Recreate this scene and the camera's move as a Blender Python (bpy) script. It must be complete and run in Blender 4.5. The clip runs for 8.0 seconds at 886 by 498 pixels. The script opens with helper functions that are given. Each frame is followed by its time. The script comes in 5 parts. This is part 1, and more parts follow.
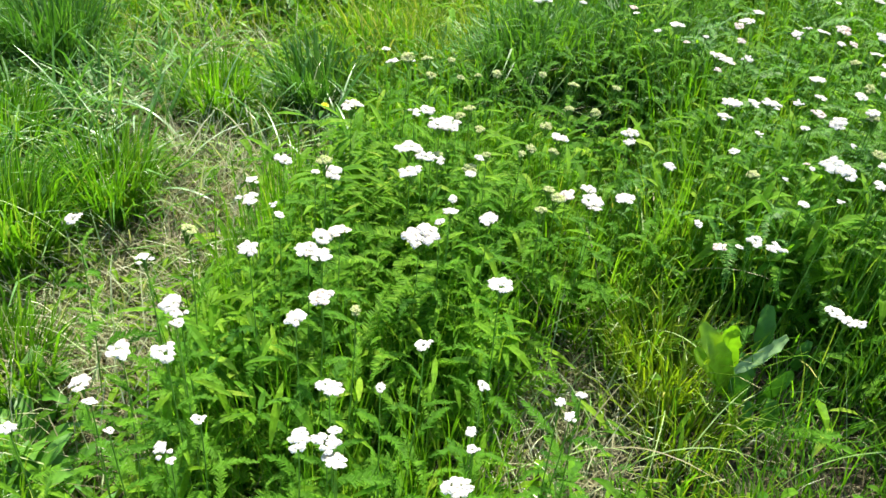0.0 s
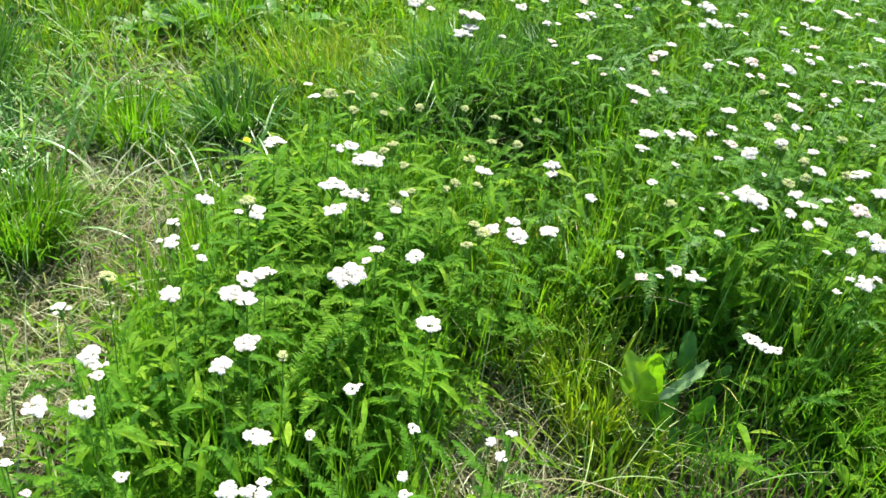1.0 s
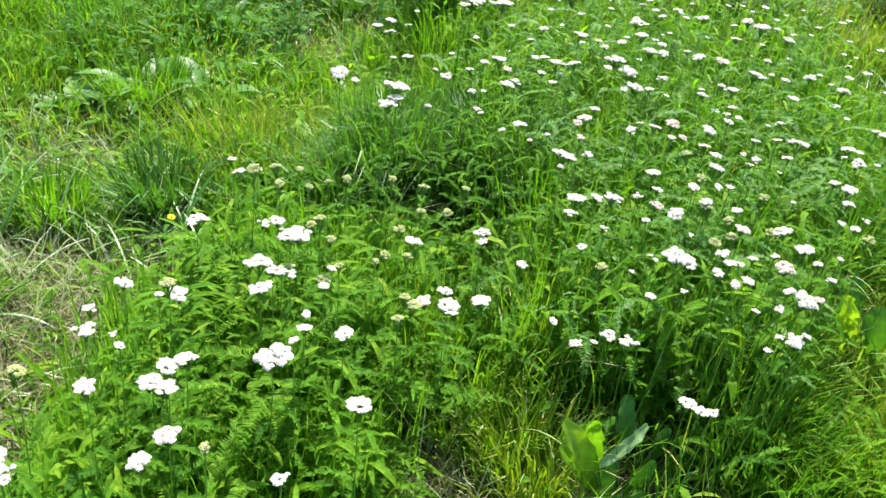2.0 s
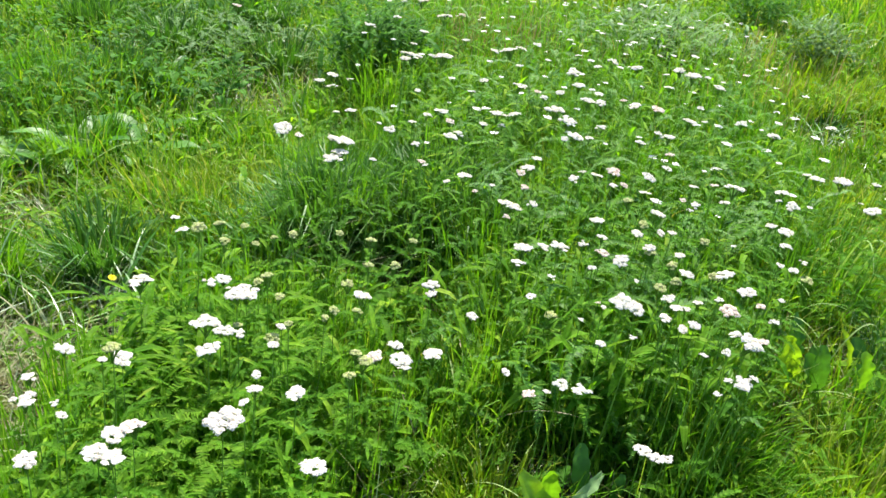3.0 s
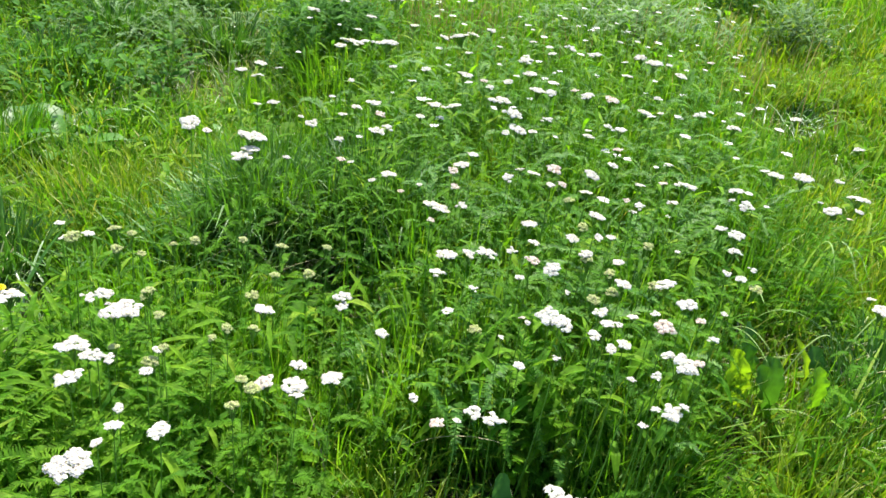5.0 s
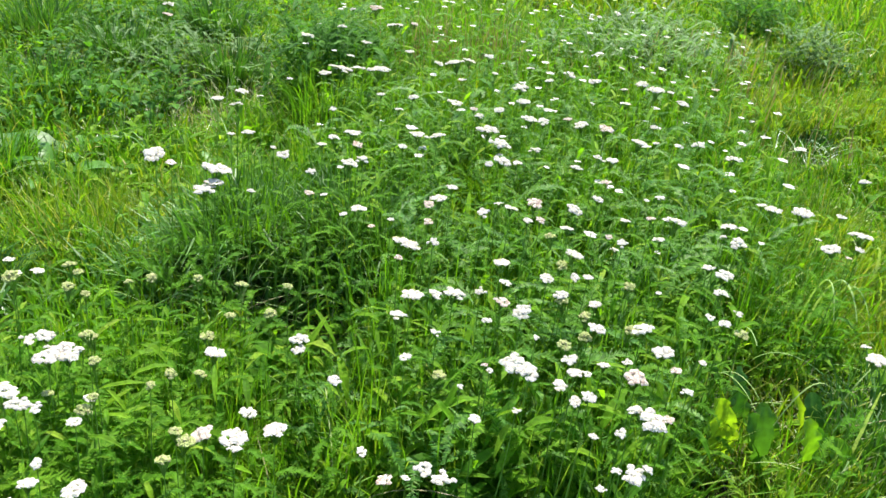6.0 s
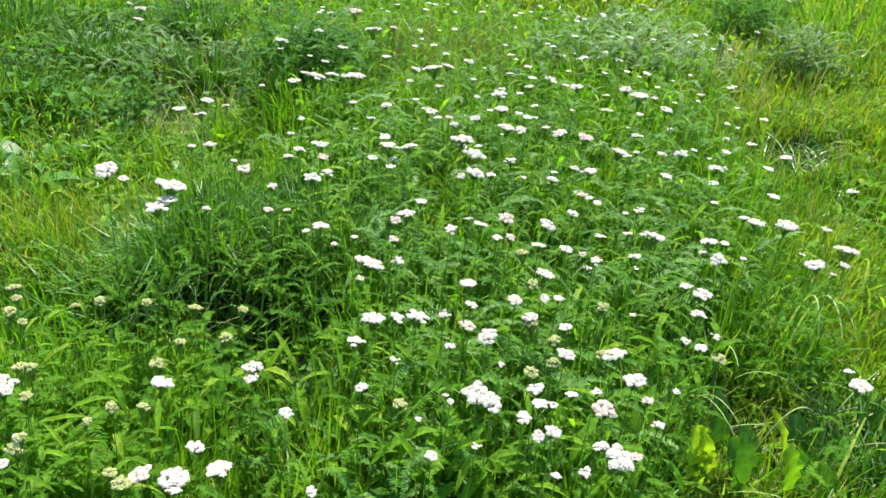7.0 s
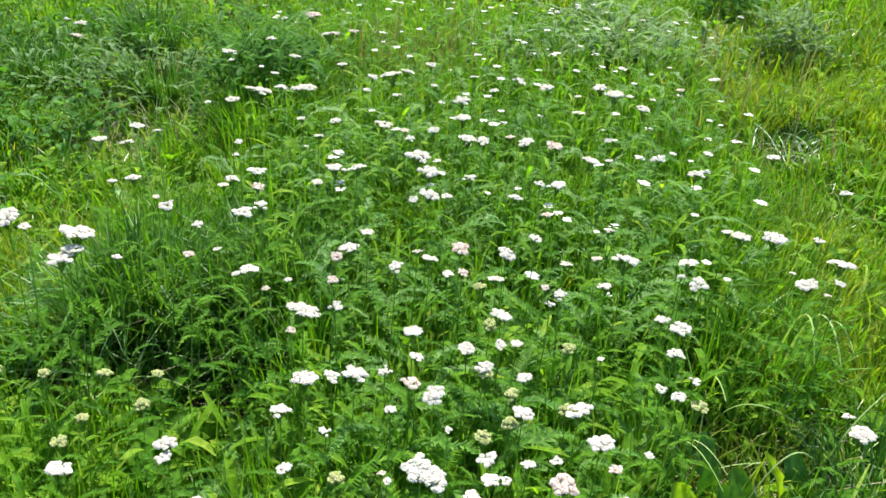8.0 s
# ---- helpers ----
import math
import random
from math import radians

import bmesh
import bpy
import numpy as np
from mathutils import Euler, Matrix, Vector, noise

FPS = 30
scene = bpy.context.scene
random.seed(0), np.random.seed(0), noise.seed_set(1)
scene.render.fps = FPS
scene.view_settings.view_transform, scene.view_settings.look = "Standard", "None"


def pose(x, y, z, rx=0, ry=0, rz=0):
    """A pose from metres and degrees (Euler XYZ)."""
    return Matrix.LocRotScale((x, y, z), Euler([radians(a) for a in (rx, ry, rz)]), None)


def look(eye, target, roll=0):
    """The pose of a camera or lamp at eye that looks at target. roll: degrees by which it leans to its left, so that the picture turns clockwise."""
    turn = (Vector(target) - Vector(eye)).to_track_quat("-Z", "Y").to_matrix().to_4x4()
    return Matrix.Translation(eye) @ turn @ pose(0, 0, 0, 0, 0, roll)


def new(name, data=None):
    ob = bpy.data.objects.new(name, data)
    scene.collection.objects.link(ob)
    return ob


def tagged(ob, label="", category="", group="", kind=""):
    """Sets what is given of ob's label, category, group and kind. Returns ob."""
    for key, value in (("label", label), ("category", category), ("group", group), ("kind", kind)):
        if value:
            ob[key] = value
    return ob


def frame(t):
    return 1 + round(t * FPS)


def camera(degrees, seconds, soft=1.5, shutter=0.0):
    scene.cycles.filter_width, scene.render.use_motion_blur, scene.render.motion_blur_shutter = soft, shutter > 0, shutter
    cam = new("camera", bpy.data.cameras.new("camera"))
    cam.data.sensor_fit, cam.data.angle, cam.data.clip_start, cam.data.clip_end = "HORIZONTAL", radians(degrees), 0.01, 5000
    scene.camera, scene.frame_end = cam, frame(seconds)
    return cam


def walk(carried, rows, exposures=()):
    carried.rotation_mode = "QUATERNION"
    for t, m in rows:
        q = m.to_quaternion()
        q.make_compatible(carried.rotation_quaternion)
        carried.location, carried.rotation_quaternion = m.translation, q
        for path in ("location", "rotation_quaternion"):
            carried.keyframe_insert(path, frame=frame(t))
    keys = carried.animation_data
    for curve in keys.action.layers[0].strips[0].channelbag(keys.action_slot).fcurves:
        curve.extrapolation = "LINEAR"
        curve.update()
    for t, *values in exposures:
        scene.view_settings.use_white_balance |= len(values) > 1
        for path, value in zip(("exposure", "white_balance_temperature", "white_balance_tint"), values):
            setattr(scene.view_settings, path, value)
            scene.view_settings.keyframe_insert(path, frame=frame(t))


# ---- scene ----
cam = camera(53.5, 8.0, soft=1.5)
PATH = [
    (0, (-0.002, 0.001, 1.428), (0.536, 1.491, 0.208), 4.2),
    (0.5, (-0.003, 0.016, 1.451), (0.65, 1.478, 0.252), 5.2),
    (1, (0.003, 0.018, 1.454), (0.704, 1.481, 0.283), 6.2),
    (1.5, (0.024, 0.05, 1.45), (0.791, 1.518, 0.328), 6.6),
    (2, (0.038, 0.044, 1.457), (0.883, 1.526, 0.414), 6.2),
    (2.2, (0.036, 0.05, 1.464), (0.903, 1.531, 0.438), 6.1),
    (3.3, (0.028, 0.066, 1.465), (1.04, 1.525, 0.546), 6.9),
    (3.5, (0.042, 0.093, 1.464), (1.066, 1.535, 0.529), 7.35),
    (4, (0.1, 0.079, 1.453), (1.113, 1.519, 0.507), 7.27),
    (4.2, (0.147, 0.069, 1.461), (1.151, 1.515, 0.514), 7.0),
    (5.3, (0.328, 0.151, 1.43), (1.307, 1.6, 0.459), 6.35),
    (5.5, (0.375, 0.147, 1.443), (1.33, 1.622, 0.488), 6.2),
    (6, (0.444, 0.159, 1.438), (1.388, 1.658, 0.508), 6.08),
    (6.5, (0.5, 0.167, 1.45), (1.434, 1.678, 0.533), 5.25),
    (7, (0.557, 0.213, 1.442), (1.505, 1.707, 0.51), 5.9),
    (7.5, (0.652, 0.301, 1.447), (1.613, 1.783, 0.51), 5.2),
    (8, (0.778, 0.364, 1.433), (1.722, 1.849, 0.482), 3.35),
]

walk(cam, [(t, look(eye, target, roll)) for t, eye, target, roll in PATH], exposures=[(0.0, 1.55), (2.0, 1.53), (3.5, 1.39), (5.5, 1.38), (7.0, 1.31), (8.0, 1.25)])

# ---- sky and sun ----
SUN_AZ, SUN_EL = 32.0, 57.0     # degrees clockwise from +y, and above the horizon
world = bpy.data.worlds.new("sky")
scene.world = world
world.use_nodes = True
wn = world.node_tree
sky = wn.nodes.new("ShaderNodeTexSky")
sky.sky_type, sky.sun_disc = "NISHITA", False
sky.sun_elevation, sky.sun_rotation = radians(SUN_EL), radians(SUN_AZ)
wn.nodes["Background"].inputs["Strength"].default_value = 0.14
wn.links.new(sky.outputs["Color"], wn.nodes["Background"].inputs["Color"])
lamp = bpy.data.lights.new("sun", "SUN")
lamp.energy, lamp.angle, lamp.color = 5.0, radians(0.6), (1.0, 0.95, 0.86)
sun = new("sun", lamp)
sx, sy = math.sin(radians(SUN_AZ)), math.cos(radians(SUN_AZ))
sun.matrix_world = look((30 * sx, 30 * sy, 30 * math.tan(radians(SUN_EL))), (0, 0, 0))

# ---- materials ----


def node(tree, kind, **values):
    n = tree.nodes.new(kind)
    for key, value in values.items():
        n.inputs[key].default_value = value
    return n


def ramp(tree, fac, stops):
    r = tree.nodes.new("ShaderNodeValToRGB")
    el = r.color_ramp.elements
    while len(el) < len(stops):
        el.new(0.5)
    for e, (p, c) in zip(el, stops):
        e.position, e.color = p, (*c, 1)
    tree.links.new(fac, r.inputs["Fac"])
    return r.outputs["Color"]


def mixed(tree, fac, a, b, kind="MIX"):
    m = tree.nodes.new("ShaderNodeMix")
    m.data_type, m.blend_type = "RGBA", kind
    if isinstance(fac, float):
        m.inputs[0].default_value = fac
    else:
        tree.links.new(fac, m.inputs[0])
    for value, slot in ((a, 6), (b, 7)):
        if isinstance(value, tuple):
            m.inputs[slot].default_value = (*value, 1)
        else:
            tree.links.new(value, m.inputs[slot])
    return m.outputs[2]


def leafy(name, stops, patch, through_light=0.4, rough=0.45, gloss=0.4, per_object=False, patch_scale=2.2, fine=90.0):
    """A thin plant surface: colour from piece to piece, slow drift over the meadow, fine mottling, light shining through."""
    m = bpy.data.materials.new(name)
    m.use_nodes = True
    t = m.node_tree
    t.nodes.clear()
    if per_object:
        one = t.nodes.new("ShaderNodeObjectInfo").outputs["Random"]
    else:
        one = t.nodes.new("ShaderNodeNewGeometry").outputs["Random Per Island"]
    base = ramp(t, one, stops)
    where = t.nodes.new("ShaderNodeNewGeometry").outputs["Position"]
    slow = node(t, "ShaderNodeTexNoise", Scale=patch_scale, Detail=3.0, Roughness=0.6)
    t.links.new(where, slow.inputs["Vector"])
    drift = ramp(t, slow.outputs["Fac"], [(0.38, (0, 0, 0)), (0.68, (1, 1, 1))])
    base = mixed(t, drift, base, mixed(t, 0.5, base, patch))
    small = node(t, "ShaderNodeTexNoise", Scale=fine, Detail=2.0)
    t.links.new(where, small.inputs["Vector"])
    shade = ramp(t, small.outputs["Fac"], [(0.3, (0.72, 0.72, 0.72)), (0.7, (1.18, 1.18, 1.1))])
    base = mixed(t, 1.0, base, shade, "MULTIPLY")
    skin = node(t, "ShaderNodeBsdfPrincipled", Roughness=rough)
    skin.inputs["Specular IOR Level"].default_value = gloss
    t.links.new(base, skin.inputs["Base Color"])
    glow = t.nodes.new("ShaderNodeBsdfTranslucent")
    t.links.new(mixed(t, 1.0, base, (1.28, 1.34, 0.5), "MULTIPLY"), glow.inputs["Color"])
    both = node(t, "ShaderNodeMixShader", Fac=through_light)
    t.links.new(skin.outputs[0], both.inputs[1])
    t.links.new(glow.outputs[0], both.inputs[2])
    out = t.nodes.new("ShaderNodeOutputMaterial")
    t.links.new(both.outputs[0], out.inputs["Surface"])
    return m


GREEN = leafy("grass_green", [(0.0, (0.037, 0.127, 0.007)), (0.45, (0.073, 0.203, 0.01)), (0.8, (0.12, 0.285, 0.014)), (1.0, (0.23, 0.31, 0.05))], (0.14, 0.28, 0.01), 0.5, 0.5, 0.14)
YELLOWISH = leafy("grass_yellow_green", [(0.0, (0.08, 0.17, 0.008)), (0.5, (0.15, 0.26, 0.01)), (0.85, (0.23, 0.32, 0.015)), (1.0, (0.4, 0.36, 0.12))], (0.25, 0.32, 0.015), 0.42, 0.42, 0.32)
STRAW = leafy("straw", [(0.0, (0.1, 0.08, 0.04)), (0.5, (0.2, 0.175, 0.09)), (1.0, (0.4, 0.37, 0.24))], (0.17, 0.2, 0.07), 0.2, 0.55, 0.25)
LITTER = leafy("dead_stalk", [(0.0, (0.035, 0.026, 0.016)), (0.6, (0.09, 0.07, 0.042)), (1.0, (0.22, 0.19, 0.12))], (0.07, 0.07, 0.03), 0.15, 0.7, 0.1)
PALE = leafy("pale_blade", [(0.0, (0.17, 0.3, 0.08)), (1.0, (0.33, 0.41, 0.18))], (0.24, 0.34, 0.1), 0.3, 0.6, 0.12, per_object=True)
FERNY = leafy("yarrow_leaf", [(0.0, (0.042, 0.14, 0.011)), (0.5, (0.086, 0.245, 0.015)), (0.85, (0.14, 0.32, 0.022)), (1.0, (0.22, 0.38, 0.04))], (0.2, 0.35, 0.014), 0.6, 0.6, 0.1, patch_scale=6.0)
# Greyer copy of FERNY: hairy leaves, with sky sheen put into the blue.
FERNY_GREY_SHEEN = leafy("grey_sheen_yarrow_leaf", [(0.0, (0.04, 0.135, 0.022)), (0.5, (0.082, 0.235, 0.034)), (0.85, (0.135, 0.31, 0.05)), (1.0, (0.22, 0.38, 0.08))], (0.18, 0.34, 0.035), 0.55, 0.5, 0.22, patch_scale=6.0)
FERNY_PART = leafy("yarrow_leaf_on_stem", [(0.0, (0.042, 0.145, 0.01)), (0.6, (0.08, 0.22, 0.013)), (1.0, (0.132, 0.29, 0.02))], (0.115, 0.27, 0.012), 0.55, 0.6, 0.1, per_object=True)
STEM = leafy("stem", [(0.0, (0.1, 0.23, 0.025)), (1.0, (0.18, 0.32, 0.06))], (0.14, 0.27, 0.04), 0.35, 0.55, 0.2, per_object=True)
# Dock leaf under the yarrow; the shade there is put into its green.
BROAD_SHADED = leafy("broad_leaf", [(0.0, (0.035, 0.12, 0.012)), (0.6, (0.055, 0.17, 0.016)), (1.0, (0.09, 0.22, 0.022))], (0.07, 0.19, 0.014), 0.32, 0.45, 0.2, per_object=True, fine=45.0)
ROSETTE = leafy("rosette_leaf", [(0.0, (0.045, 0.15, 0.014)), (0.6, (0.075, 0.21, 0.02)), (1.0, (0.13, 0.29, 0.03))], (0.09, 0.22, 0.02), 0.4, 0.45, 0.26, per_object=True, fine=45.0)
# Dock leaf in the sun; the sunlight is put into its colour.
SUNLIT_LEAF = leafy("sun_painted_leaf", [(0.0, (0.125, 0.28, 0.012)), (1.0, (0.19, 0.33, 0.015))], (0.17, 0.31, 0.015), 0.5, 0.4, 0.3, per_object=True, fine=45.0)
BLUISH = leafy("bluish_leaf", [(0.0, (0.07, 0.16, 0.04)), (0.6, (0.12, 0.23, 0.07)), (1.0, (0.19, 0.31, 0.12))], (0.14, 0.26, 0.07), 0.4, 0.55, 0.2)
HERB = leafy("weed_leaf", [(0.0, (0.042, 0.14, 0.008)), (0.5, (0.082, 0.23, 0.011)), (0.85, (0.16, 0.33, 0.016)), (1.0, (0.26, 0.38, 0.04))], (0.19, 0.32, 0.012), 0.55, 0.6, 0.1, patch_scale=7.0)
# Dark herb green; between the patches it also holds painted shade.
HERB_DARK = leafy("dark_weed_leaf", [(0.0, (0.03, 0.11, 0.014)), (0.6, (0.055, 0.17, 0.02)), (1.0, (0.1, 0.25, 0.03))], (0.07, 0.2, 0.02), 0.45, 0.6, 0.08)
PETAL = leafy("white_petal", [(0.0, (0.48, 0.45, 0.44)), (0.4, (0.61, 0.6, 0.6)), (0.8, (0.69, 0.685, 0.685)), (1.0, (0.64, 0.56, 0.565))], (0.6, 0.53, 0.545), 0.3, 0.6, 0.2, patch_scale=9.0, fine=300.0)
FADED = leafy("faded_petal", [(0.0, (0.36, 0.24, 0.2)), (0.4, (0.62, 0.52, 0.5)), (1.0, (0.74, 0.68, 0.68))], (0.6, 0.48, 0.47), 0.3, 0.65, 0.15, patch_scale=40.0, fine=300.0)
CREAM = leafy("floret_centre", [(0.0, (0.58, 0.53, 0.34)), (1.0, (0.7, 0.65, 0.5))], (0.55, 0.47, 0.38), 0.2, 0.7, 0.15, fine=300.0)
BUD = leafy("bud", [(0.0, (0.34, 0.42, 0.13)), (0.6, (0.42, 0.46, 0.19)), (0.85, (0.46, 0.42, 0.22)), (1.0, (0.52, 0.5, 0.3))], (0.42, 0.44, 0.18), 0.2, 0.65, 0.2, fine=300.0)
# Highlights on bent blades: whitish sheen put into the base colour, besides the gloss.
GLEAM = leafy("painted_gleam_blade", [(0.0, (0.14, 0.26, 0.09)), (0.6, (0.25, 0.36, 0.19)), (1.0, (0.42, 0.48, 0.34))], (0.25, 0.35, 0.18), 0.25, 0.34, 0.5, per_object=True)
# Pale stalks, and glints on green blades put into the same pale colour.
PALE_AND_GLINTS = leafy("pale_stalks", [(0.0, (0.2, 0.3, 0.1)), (0.5, (0.32, 0.38, 0.18)), (1.0, (0.5, 0.48, 0.33))], (0.3, 0.36, 0.16), 0.25, 0.35, 0.5)
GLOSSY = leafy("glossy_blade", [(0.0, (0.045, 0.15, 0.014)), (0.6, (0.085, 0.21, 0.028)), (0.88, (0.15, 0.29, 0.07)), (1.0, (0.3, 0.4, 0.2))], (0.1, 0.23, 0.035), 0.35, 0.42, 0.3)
DARK_BLADE = leafy("dark_blade", [(0.0, (0.03, 0.1, 0.012)), (0.7, (0.06, 0.16, 0.02)), (1.0, (0.12, 0.24, 0.05))], (0.05, 0.15, 0.02), 0.35, 0.48, 0.22)
YELLOW = leafy("yellow_petal", [(0.0, (0.72, 0.62, 0.015)), (1.0, (0.82, 0.74, 0.03))], (0.78, 0.66, 0.02), 0.3, 0.5, 0.2, fine=300.0)


def earth_material():
    m = bpy.data.materials.new("earth")
    m.use_nodes = True
    t = m.node_tree
    skin = t.nodes["Principled BSDF"]
    where = t.nodes.new("ShaderNodeNewGeometry").outputs["Position"]
    big = node(t, "ShaderNodeTexNoise", Scale=1.6, Detail=5.0, Roughness=0.6)
    crumb = node(t, "ShaderNodeTexNoise", Scale=70.0, Detail=6.0, Roughness=0.7)
    moss = node(t, "ShaderNodeTexNoise", Scale=9.0, Detail=4.0)
    for n in (big, crumb, moss):
        t.links.new(where, n.inputs["Vector"])
    soil = ramp(t, crumb.outputs["Fac"], [(0.3, (0.018, 0.013, 0.009)), (0.52, (0.05, 0.037, 0.023)), (0.7, (0.12, 0.095, 0.06)), (0.8, (0.24, 0.2, 0.13))])
    green = ramp(t, crumb.outputs["Fac"], [(0.3, (0.025, 0.06, 0.01)), (0.7, (0.075, 0.15, 0.02))])
    some = ramp(t, moss.outputs["Fac"], [(0.48, (0, 0, 0)), (0.68, (0.8, 0.8, 0.8))])
    base = mixed(t, some, soil, green)
    base = mixed(t, ramp(t, big.outputs["Fac"], [(0.45, (0, 0, 0)), (0.7, (0.35, 0.35, 0.35))]), base, (0.05, 0.09, 0.015))
    turf = ramp(t, crumb.outputs["Fac"], [(0.3, (0.022, 0.046, 0.004)), (0.55, (0.046, 0.086, 0.007)), (0.75, (0.085, 0.13, 0.014))])
    apart = t.nodes.new("ShaderNodeVectorMath")
    apart.operation = "DISTANCE"
    t.links.new(where, apart.inputs[0])
    apart.inputs[1].default_value = (2.4, 3.4, 0.0)
    reach = t.nodes.new("ShaderNodeMapRange")
    reach.inputs["From Min"].default_value, reach.inputs["From Max"].default_value = 2.6, 4.2
    t.links.new(apart.outputs["Value"], reach.inputs["Value"])
    t.links.new(mixed(t, reach.outputs["Result"], base, turf), skin.inputs["Base Color"])
    skin.inputs["Roughness"].default_value = 0.9
    bump = node(t, "ShaderNodeBump", Strength=1.0, Distance=0.02)
    t.links.new(crumb.outputs["Fac"], bump.inputs["Height"])
    t.links.new(bump.outputs[0], skin.inputs["Normal"])
    return m


EARTH = earth_material()

# ---- helpers for meshes ----
rng = np.random.default_rng(11)


def mesh_of(name, verts, faces, materials, slots=None, smooth=False):
    """A mesh from arrays: verts (n, 3) and a list of face arrays, each (k, 3) or (k, 4)."""
    me = bpy.data.meshes.new(name)
    verts = np.asarray(verts, np.float32)
    loops = np.concatenate([np.asarray(f, np.int32).ravel() for f in faces])
    sizes = np.concatenate([np.full(len(f), np.shape(f)[1], np.int32) for f in faces])
    me.vertices.add(len(verts))
    me.vertices.foreach_set("co", verts.ravel())
    me.loops.add(len(loops))
    me.loops.foreach_set("vertex_index", loops)
    me.polygons.add(len(sizes))
    me.polygons.foreach_set("loop_start", np.concatenate([[0], np.cumsum(sizes)[:-1]]).astype(np.int32))
    for m in materials:
        me.materials.append(m)
    if slots is not None:
        me.polygons.foreach_set("material_index", np.concatenate([np.full(len(f), s, np.int32) for f, s in zip(faces, slots)]))
    me.polygons.foreach_set("use_smooth", np.full(len(sizes), smooth, bool))
    me.update(calc_edges=True)
    me.validate()
    return me


def part(name, me, parent, m=None, label=""):
    ob = new(name, me)
    ob.parent = parent
    if m is not None:
        ob.matrix_basis = m
    return tagged(ob, label)


def thing(name, x, y, label, category, group="", turn=0.0, z=None):
    ob = new(name)
    ob.empty_display_size = 0.05
    ob.matrix_basis = pose(x, y, float(ground_z(x, y)) if z is None else z, 0, 0, turn)
    return tagged(ob, label, category, group)


LATTICE = np.random.default_rng(5).random((64, 64))


def drift(x, y, size, shift=0.0):
    """Smooth value noise from 0 to 1 over the plan."""
    u, v = np.asarray(x, float) / size + 31.7 + shift, np.asarray(y, float) / size + 17.3 + shift
    i, j = np.floor(u).astype(int), np.floor(v).astype(int)
    a, b = u - i, v - j
    a, b = a * a * (3 - 2 * a), b * b * (3 - 2 * b)
    g = lambda p, q: LATTICE[p % 64, q % 64]
    return (g(i, j) * (1 - a) + g(i + 1, j) * a) * (1 - b) + (g(i, j + 1) * (1 - a) + g(i + 1, j + 1) * a) * b


def ground_z(x, y):
    return 0.05 * (drift(x, y, 0.9) - 0.5) + 0.02 * (drift(x, y, 0.25, 9) - 0.5)


def spot(x, y, cx, cy, rx, ry, turn=0.0):
    """1 at the middle of an ellipse, falling softly to 0 outside it."""
    c, s = math.cos(radians(turn)), math.sin(radians(turn))
    u, v = ((x - cx) * c + (y - cy) * s) / rx, (-(x - cx) * s + (y - cy) * c) / ry
    return np.clip(1.6 - 1.2 * np.hypot(u, v), 0, 1)


def inside(x, y, poly, soft=0.12):
    """1 inside a polygon of the plan, falling to 0 over soft metres outside it."""
    x, y = np.asarray(x, float), np.asarray(y, float)
    odd, far = np.zeros(x.shape, bool), np.full(x.shape, 1e9)
    for (ax, ay), (bx, by) in zip(poly, poly[1:] + poly[:1]):
        cross = (ay > y) != (by > y)
        odd ^= cross & (x < (bx - ax) * (y - ay) / (by - ay + 1e-12) + ax)
        k = np.clip(((x - ax) * (bx - ax) + (y - ay) * (by - ay)) / ((bx - ax) ** 2 + (by - ay) ** 2), 0, 1)
        far = np.minimum(far, np.hypot(x - ax - k * (bx - ax), y - ay - k * (by - ay)))
    return np.where(odd, 1.0, np.clip(1 - far / soft, 0, 1))


def within(x, y, poly, reach=0.16, low=0.45):
    """low at the rim of a polygon of the plan, rising to 1 well inside it: plants are lower at the edge of their patch."""
    x, y = np.asarray(x, float), np.asarray(y, float)
    far = np.full(x.shape, 1e9)
    for (ax, ay), (bx, by) in zip(poly, poly[1:] + poly[:1]):
        k = np.clip(((x - ax) * (bx - ax) + (y - ay) * (by - ay)) / ((bx - ax) ** 2 + (by - ay) ** 2), 0, 1)
        far = np.minimum(far, np.hypot(x - ax - k * (bx - ax), y - ay - k * (by - ay)))
    return low + (1 - low) * np.clip(far / reach, 0, 1)


def clumps(x, y, size=0.13, shift=61):
    """Plants stand in clumps with gaps between them."""
    return np.clip(2.6 * (0.65 * drift(x, y, size, shift) + 0.35 * drift(x, y, 0.45 * size, shift + 5)) - 0.75, 0.03, 1)


# ---- the plan of the meadow ----
SMALL_PATCH = [(-0.14, 0.9), (-0.08, 1.16), (0.0, 1.32), (0.07, 1.54), (0.17, 1.76), (0.29, 1.92), (0.5, 2.06), (0.76, 2.02), (0.88, 1.86), (0.9, 1.62), (0.78, 1.4), (0.64, 1.2), (0.5, 1.1), (0.45, 0.98), (0.38, 0.8), (0.3, 0.55), (-0.16, 0.55)]
LARGE_PATCH = [(1.1, 1.22), (1.1, 1.42), (1.17, 1.62), (1.27, 1.84), (1.42, 2.1), (1.52, 2.46), (1.6, 2.9), (1.8, 3.4), (2.06, 3.95), (2.5, 4.66), (3.1, 4.7), (3.6, 4.2), (4.05, 3.42), (3.41, 2.6), (2.9, 2.0), (2.5, 1.68), (2.17, 1.42), (1.94, 1.3), (1.74, 1.2), (1.58, 1.12), (1.4, 1.08), (1.2, 1.1)]


